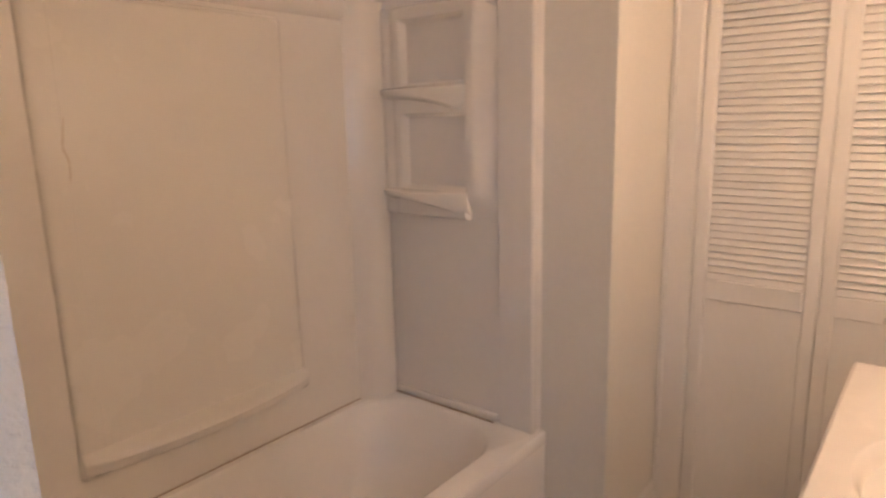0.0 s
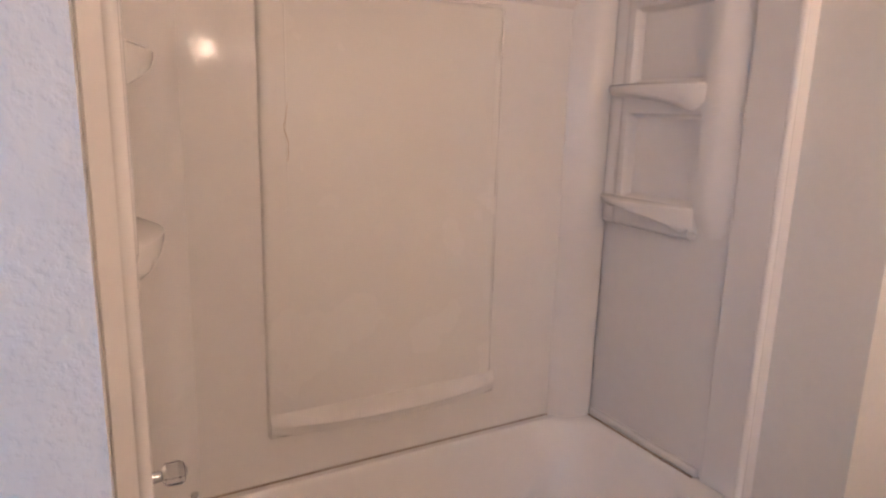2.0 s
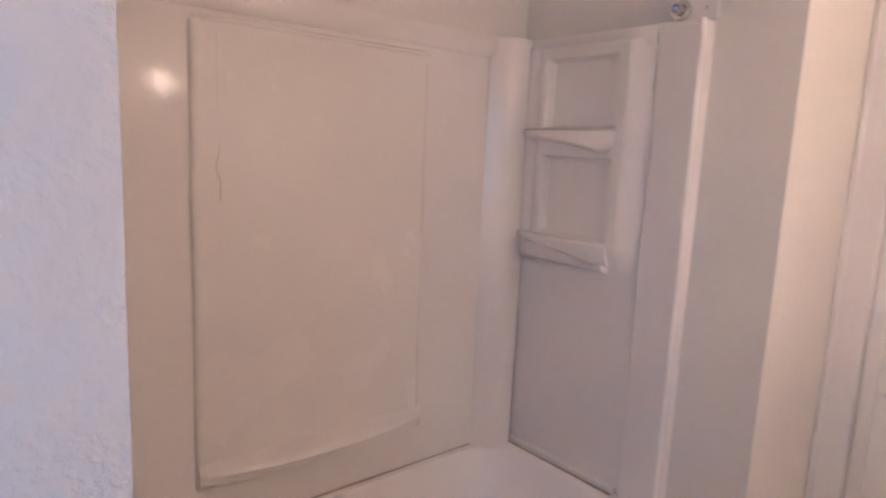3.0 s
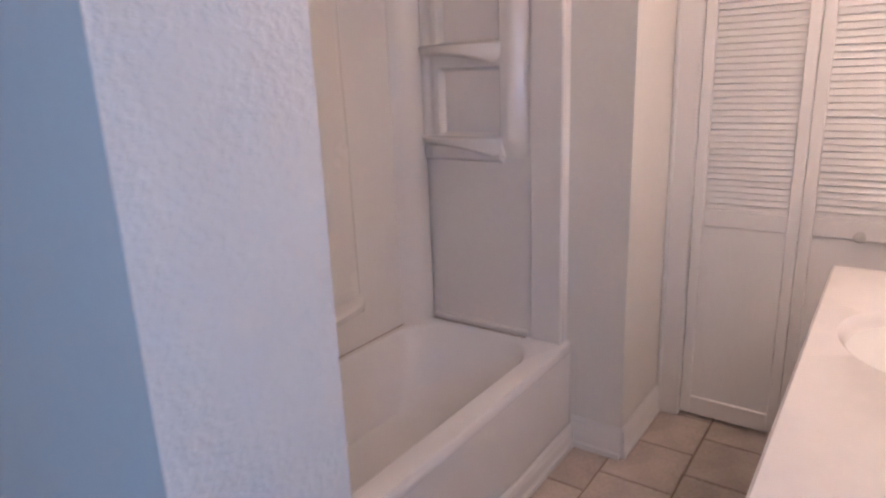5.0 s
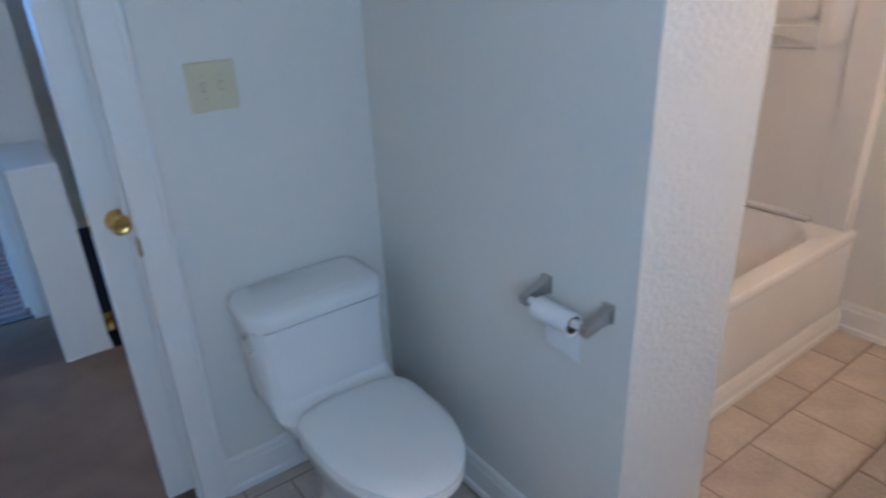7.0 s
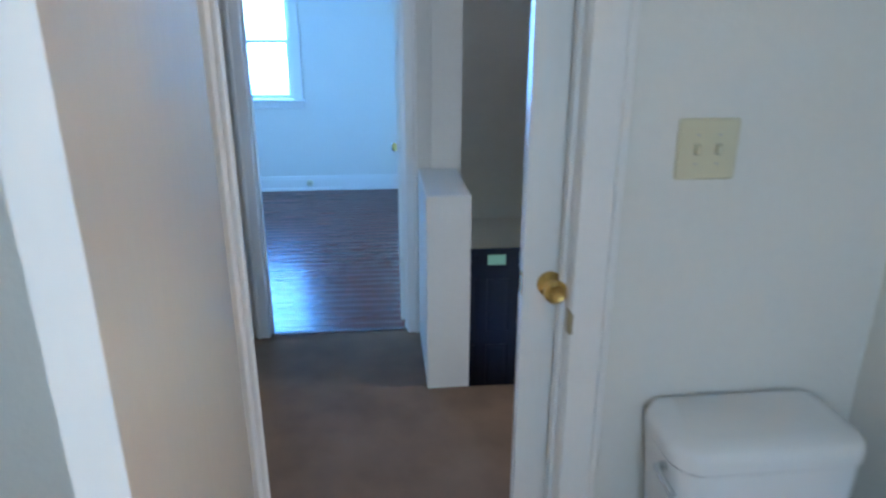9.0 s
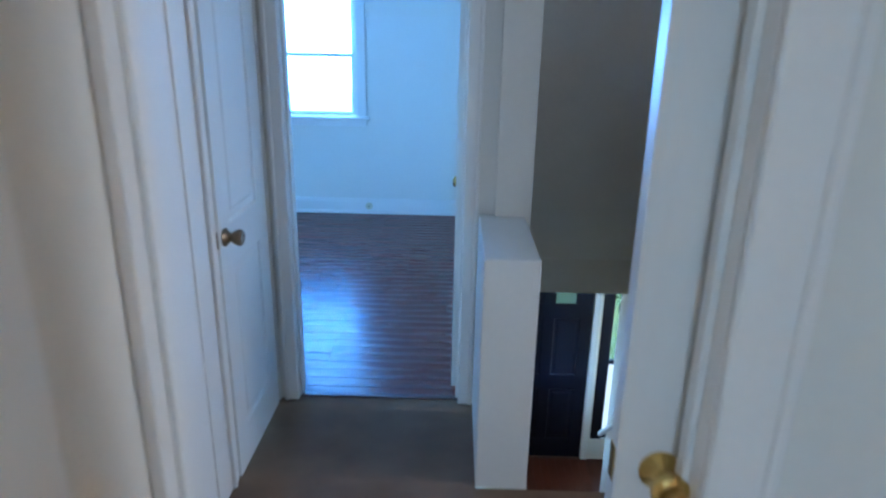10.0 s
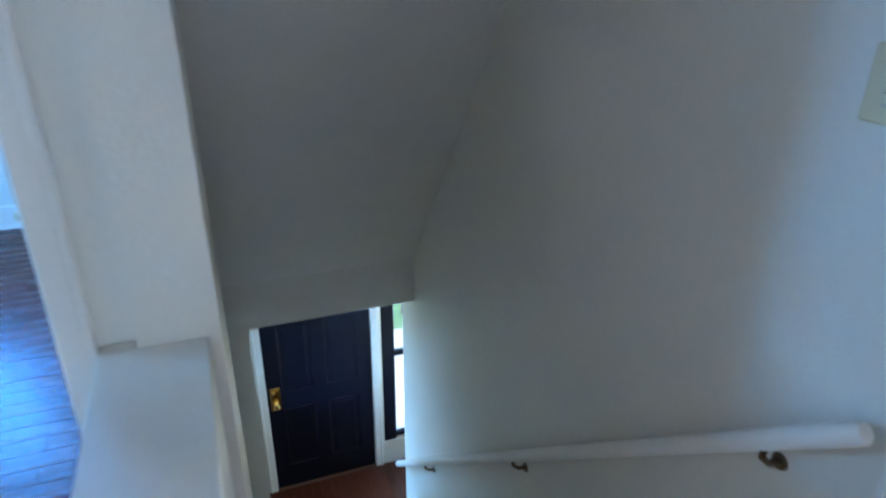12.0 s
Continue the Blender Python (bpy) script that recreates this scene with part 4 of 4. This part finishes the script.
shrink = lambda e, z: [(min(max(x, VX0 + e), VX1 - e), min(max(y, SOUTH), VF - e), z) for x, y, _ in outer]
bowl = [[(SX + (x - SX) * f, SY + (y - SY) * f, VZ - d) for x, y, _ in ovl] for f, d in ((1.0, 0.0), (0.965, 0.006), (0.93, 0.022), (0.83, 0.075), (0.62, 0.118), (0.3, 0.135), (0.1, 0.138))]
add_rings(bm, [shrink(0.0, VZ - 0.036), shrink(0.0, VZ - 0.006), shrink(0.006, VZ)] + bowl, cap0=False)
part("counter", bm, MARBLE, top, smooth=True)
part("overflow", turned([(0.001, 0), (0.007, 0), (0.007, 0.002), (0.001, 0.002)], 12, (1.444, -1.700, 0.857), "-x"), DARK, top)
part("sink_drain", turned([(0.001, 0), (0.022, 0), (0.022, 0.004), (0.001, 0.005)], 18, (SX, SY, VZ - 0.139)), CHROME, top, smooth=True)
part("backsplash", box(VX0, VX1, SOUTH, SOUTH + 0.02, VZ, VZ + 0.09, 0.004), MARBLE, top)

van = thing("vanity_cabinet", "white painted vanity cabinet with framed end panel and small knobs", "cabinet", (1.2, -1.92, 0))
CX0, CX1, CF, CT = VX0 + 0.022, VX1 - 0.02, VF - 0.028, VZ - 0.038
part("body", add_box(box(CX0 + 0.004, CX1, SOUTH + 0.005, CF - 0.004, 0.09, CT), CX0 + 0.03, CX1 - 0.02, SOUTH + 0.02, CF - 0.07, 0.0, 0.09), DOORP, van)
for a, b, c, d in ((CF - 0.075, CF - 0.002, 0.0, CT), (SOUTH + 0.01, SOUTH + 0.08, 0.0, CT), (SOUTH + 0.08, CF - 0.075, CT - 0.07, CT), (SOUTH + 0.08, CF - 0.075, 0.09, 0.17)):
    part("end_frame", box(CX0 - 0.006, CX0 + 0.004, a, b, c, d, 0.002), DOORP, van)
w = (CX1 - CX0 - 0.05) / 3
for i in range(3):
    x = CX0 + 0.02 + i * (w + 0.005)
    d = part("door", box(x, x + w, CF - 0.004, CF + 0.014, 0.12, CT - 0.03, 0.004, 2), DOORP, van)
    part("knob", turned([(0.001, 0), (0.006, 0), (0.005, 0.012), (0.013, 0.018), (0.012, 0.025), (0.001, 0.028)], 14, (x + (w - 0.05 if i == 0 else 0.05), CF + 0.014, 0.62), "-y"), BRONZE, d, "dark round knob", smooth=True)
    for hz in (0.2, 0.72):
        part("hinge", box(x - 0.004, x + 0.002, CF - 0.002, CF + 0.010, hz, hz + 0.045), NICKEL, d)

# vanity light over the sink
bar = thing("vanity_light", "chrome bar light with lit round bulbs above the vanity", "wall lamp", (1.34, SOUTH, 1.86))
part("bar", box(0.72, 1.96, SOUTH, SOUTH + 0.045, 1.80, 1.92, 0.01, 2), CHROME, bar)
# bulb at 1.82 is an extra, added to brighten the closet doors
for x in (0.86, 1.18, 1.50, 1.82):
    part("bulb", turned([(0.001, 0.0), (0.014, 0.0), (0.015, 0.02), (0.030, 0.040), (0.036, 0.060), (0.031, 0.080), (0.018, 0.092), (0.001, 0.093)], 20, (x, SOUTH + 0.045, 1.86), "-y"), BULB, bar, smooth=True)


# ---- windows ----
def sash_window(name, label, axis, c0, c1, z0, z1, face, outside, inward, stool=True, mid=None):
    """A double-hung window in an opening c0..c1, z0..z1 of a wall whose room face is at face and outer face at outside."""
    ob = tagged(new(name), label, "window", kind="structure")
    ob.location = ((c0 + c1) / 2, face, z0) if axis == "x" else (face, (c0 + c1) / 2, z0)
    s = 1 if outside > face else -1

    def put(pname, a0, a1, d0, d1, h0, h1, mt=TRIM, bev=0.003, par=None):
        lo_, hi_ = sorted((face + s * d0, face + s * d1))
        b = box(a0, a1, lo_, hi_, h0, h1, bev) if axis == "x" else box(lo_, hi_, a0, a1, h0, h1, bev)
        return part(pname, b, mt, par or ob)

    th = abs(outside - face)
    for a0, a1 in ((c0, c0 + 0.02), (c1 - 0.02, c1)):
        put("frame", a0, a1, 0.0, th, z0, z1)
    put("frame", c0 + 0.02, c1 - 0.02, 0.0, th, z1 - 0.02, z1)
    mid = mid or (z0 + z1) / 2
    for d, h0, h1 in ((0.045, z0 + 0.005, mid + 0.018), (0.080, mid - 0.018, z1 - 0.02)):
        sash = put("sash", c0 + 0.02, c0 + 0.055, d, d + 0.032, h0, h1)
        put("sash_stile", c1 - 0.055, c1 - 0.02, d, d + 0.032, h0, h1, par=sash)
        put("sash_rail", c0 + 0.055, c1 - 0.055, d, d + 0.032, h0, h0 + 0.036, par=sash)
        put("sash_rail", c0 + 0.055, c1 - 0.055, d, d + 0.032, h1 - 0.036, h1, par=sash)
        g = put("pane", c0 + 0.055, c1 - 0.055, d + 0.014, d + 0.018, h0 + 0.036, h1 - 0.036, GLASS, 0.0, par=sash)
        g.visible_shadow = False
    for a0, a1 in ((c0 - 0.085, c0), (c1, c1 + 0.085)):
        put("casing", a0, a1, -0.018, 0.0, z0, z1 + 0.085)
    put("casing", c0, c1, -0.018, 0.0, z1, z1 + 0.085)
    if stool:
        put("window_sill", c0 - 0.11, c1 + 0.11, -0.05, 0.04, z0 - 0.022, z0 + 0.001)
        put("apron", c0 - 0.085, c1 + 0.085, -0.014, 0.0, z0 - 0.085, z0 - 0.022)
    return ob


sash_window("window_1", "white double-hung bedroom window, bright daylight outside", "x", -2.73, -1.975, 0.905, 2.02, BED_N, BED_N + 0.16, -1, mid=1.44)
sash_window("window_2", "white double-hung bedroom side window", "y", 2.6, 3.3, 0.9, 2.05, BED_W, BED_W - 0.12, 1)
sash_window("window_3", "white double-hung bathroom window", "x", -1.45, -0.65, 1.1, 2.0, SOUTH, SOUTH - 0.1, 1)
# not a known window: fills the added opening in the entry's west wall
sash_window("window_6", "unseen double-hung window added to light the stair wall", "y", 4.0, 4.9, -1.76, -0.31, STAIR_W, -0.903, 1)
sash_window("window_4", "white double-hung side room window", "y", 0.3, 1.2, 0.95, 2.05, 1.95, 2.05, -1)
side = tagged(new("window_5"), "narrow dark-framed sidelight beside the front door", "window", kind="structure")
side.location = (0.65, FRONT, LOW + 0.25)
for x_, x2_ in ((0.425, 0.54), (0.76, 0.805)):
    part("frame", box(x_, x2_, FRONT + 0.002, FRONT + 0.138, LOW + 0.25, LOW + 2.04, 0.003), NAVY, side)
for z_ in (LOW + 0.25, LOW + 1.12, LOW + 1.995):
    part("frame", box(0.54, 0.76, FRONT + 0.03, FRONT + 0.08, z_, z_ + 0.045, 0.003), NAVY, side)
for z_ in (LOW + 0.295, LOW + 1.165):
    g = part("pane", box(0.54, 0.76, FRONT + 0.05, FRONT + 0.055, z_, z_ + 0.825), GLASS, side)
    g.visible_shadow = False

# ---- knee wall and stairs ----
structure("wall_knee", add_box(box(-0.968, -0.780, LAND, 1.80, 0.0, 0.893, 0.005, 2), -0.968, -0.9035, 1.790, 1.8295, 0.0, 0.8925, 0.002), PAINT, "cream half wall at the head of the stairs", "half wall")
stairs = thing("staircase", "brown wooden stairs descending between cream walls", "stairs", (-0.26, 2.6, LOW), kind="structure")
rise, run = 2.66 / 14, 0.198
for i in range(1, 14):
    y0, z = LAND + (i - 1) * run, -i * rise
    part("tread", box(STAIR_W, HALL_E, y0 - 0.0, y0 + run + 0.022, z - 0.03, z, 0.006), STAIRW, stairs)
    part("riser", box(STAIR_W, HALL_E, y0 - 0.018, y0 - 0.001, z, z + rise - 0.031), STAIRW, stairs)

rail = thing("handrail", "white painted wooden handrail on dark brackets along the stair wall", "handrail", (HALL_E - 0.055, 2.5, -0.3))
RX = HALL_E - 0.055
A, B = Vector((RX, 1.185, 0.865)), Vector((RX, 3.83, -1.49))
bm = bm_new()
d = (B - A).normalized()
upv = Vector((1, 0, 0)).cross(d).normalized()
if upv.z < 0:
    upv = -upv
prof = [(0.018 * math.cos(radians(a)), 0.021 * math.sin(radians(a))) for a in range(0, 360, 20)]
rings = []
for p, k in ((A - d * 0.002, 0.8), (A + d * 0.006, 1.0), (B - d * 0.006, 1.0), (B, 0.8)):
    rings.append([p + Vector((u * k, 0, 0)) + upv * (v * k) for u, v in prof])
add_rings(bm, rings)
part("bar", bm, TRIM, rail, smooth=True)
for f in (0.065, 0.425, 0.80):
    p = A + (B - A) * f - upv * 0.02
    bk = part("bracket", tube([p, p - Vector((0, 0, 0.016)), p + Vector((0.022, 0, -0.038)), (HALL_E - 0.003, p.y, p.z - 0.044)], [0.009, 0.0065, 0.0065, 0.008], 10), BRONZE, rail, "dark bronze bracket", smooth=True)
    part("rosette", turned([(0.001, 0), (0.019, 0), (0.016, 0.005), (0.001, 0.007)], 14, (HALL_E - 0.0005, p.y, p.z - 0.044), "-x"), BRONZE, bk, smooth=True)

# ---- outside the windows ----
structure("backdrop", add_box(box(-40, 40, 60, 60.2, -3, 25), -60, -59.8, -40, 60, -3, 25), SKYGLOW, "overexposed sky outside the bedroom window", "sky")
hedge = thing("shrub", "green leafy shrub outside the entry window", "shrub", (1.6, 8.2, LOW - 0.3))
rs = random.Random(11)
bm = bm_new()
for i in range(420):
    c = Vector((1.6 + rs.gauss(0, 0.7), 8.2 + rs.gauss(0, 0.5), LOW + 0.5 + abs(rs.gauss(0.4, 0.7))))
    q = Euler((rs.uniform(0, 6.3), rs.uniform(0, 6.3), rs.uniform(0, 6.3))).to_matrix().to_4x4()
    vs = [bm.verts.new(c + q @ Vector(v)) for v in ((-0.09, 0, 0), (0, -0.045, 0.01), (0.1, 0, 0), (0, 0.045, 0.01))]
    bm.faces.new(vs)
part("crown", bm, LEAF, hedge)
part("trunk", tube([(1.6, 8.2, LOW - 0.3), (1.62, 8.22, LOW + 0.4), (1.58, 8.18, LOW + 1.0)], [0.07, 0.05, 0.03], 8), STAIRW, hedge)

# ---- floor pieces ----
floor = bpy.data.objects["floor"]
TX_, TY_, GAP = 0.297, 0.286, 0.007
tile_cache = {}


def tile_piece(x0, x1, y0, y1):
    """A tile with softened edges; equal sizes share one mesh."""
    w_, h_ = round(x1 - x0, 3), round(y1 - y0, 3)
    if (w_, h_) not in tile_cache:
        b = bm_new()
        add_rings(b, [[(sx * (w_ / 2 - e), sy * (h_ / 2 - e), z) for sx, sy in ((-1, -1), (1, -1), (1, 1), (-1, 1))] for z, e in ((-0.008, 0.0), (-0.0025, 0.0), (0.0, 0.003))], cap0=False)
        tile_cache[(w_, h_)] = mesh_of("tile", b, TILE)
    ob = new("tile", tile_cache[(w_, h_)])
    ob.parent = floor
    ob.location = ((x0 + x1) / 2, (y0 + y1) / 2, 0.0)
    return ob


def solid(x, y):
    """Whether a wall, the tub or the vanity's plinth stands here."""
    return (0.0 < x < PART_E and y > PART_S) or (x > PART_E and x < END_X and y > -0.74) or (x > END_X and y > STUB_S)


row = 0
y = -0.926 + 4 * TY_
while y > SOUTH:
    ya, yb_ = min(y, 0.0), max(y - TY_, SOUTH)
    off = 1.165 if row % 2 == 0 else 1.165 + TX_ / 2
    k = math.floor((WEST - off) / TX_)
    while off + k * TX_ < CLOSET_X + 0.1:
        xa, xb = max(off + k * TX_, WEST), min(off + (k + 1) * TX_, CLOSET_X + 0.1)
        k += 1
        if ya - yb_ < 0.02 or xb - xa < 0.02:
            continue
        if all(solid(px, py) for px in (xa + 0.01, (xa + xb) / 2, xb - 0.01) for py in (ya - 0.01, (ya + yb_) / 2, yb_ + 0.01)):
            continue
        tile_piece(xa + GAP / 2, xb - GAP / 2, yb_ + GAP / 2, ya - GAP / 2)
    y -= TY_
    row += 1


def planks(parent, x0, x1, y0, y1, z, w_, along, material, seed, lengths):
    """Floorboards as pieces that share a few meshes."""
    rp = random.Random(seed)
    cache = {}
    a0, a1, b0, b1 = (x0, x1, y0, y1) if along == "x" else (y0, y1, x0, x1)
    b = b0
    while b < b1 - 0.01:
        wide = min(w_, b1 - b)
        a = a0 - rp.choice((0.0, 0.3, 0.6, 0.9))
        while a < a1:
            ln = rp.choice(lengths)
            s0, s1 = max(a, a0), min(a + ln, a1)
            a += ln
            if s1 - s0 < 0.03:
                continue
            key = (round(s1 - s0, 2), round(wide, 3))
            if key not in cache:
                L, W = key[0] / 2 - 0.0003, key[1] / 2 - 0.0003
                if along != "x":
                    L, W = W, L
                bmp = bm_new()
                add_rings(bmp, [[(sx * (L - e), sy * (W - e), zz_) for sx, sy in ((-1, -1), (1, -1), (1, 1), (-1, 1))] for zz_, e in ((-0.011, 0.0), (-0.0005, 0.0), (0.0, 0.0006))], cap0=False)
                cache[key] = mesh_of("plank", bmp, material)
            ob = new("plank", cache[key])
            ob.parent = parent
            m_, n_ = (s0 + s1) / 2, b + wide / 2
            ob.location = (m_, n_, z + rp.uniform(-0.0002, 0.0)) if along == "x" else (n_, m_, z + rp.uniform(-0.0002, 0.0))
            ob.rotation_euler = (rp.gauss(0, 0.0014), rp.gauss(0, 0.0005), 0)
        b += w_


planks(floor_bed, -3.2, -0.93, BED_S + 0.03, BED_N, 0.0, 0.082, "x", PLANK, 3, (0.9, 1.2, 1.5))
planks(floor_bed, BED_W, -3.2, BED_S + 0.03, BED_N, 0.0, 0.082, "x", PLANK, 5, (1.2,))
planks(floor_entry, STAIR_W, 0.95, 3.7, FRONT, LOW, 0.082, "y", REDWOOD, 7, (0.7, 1.0))
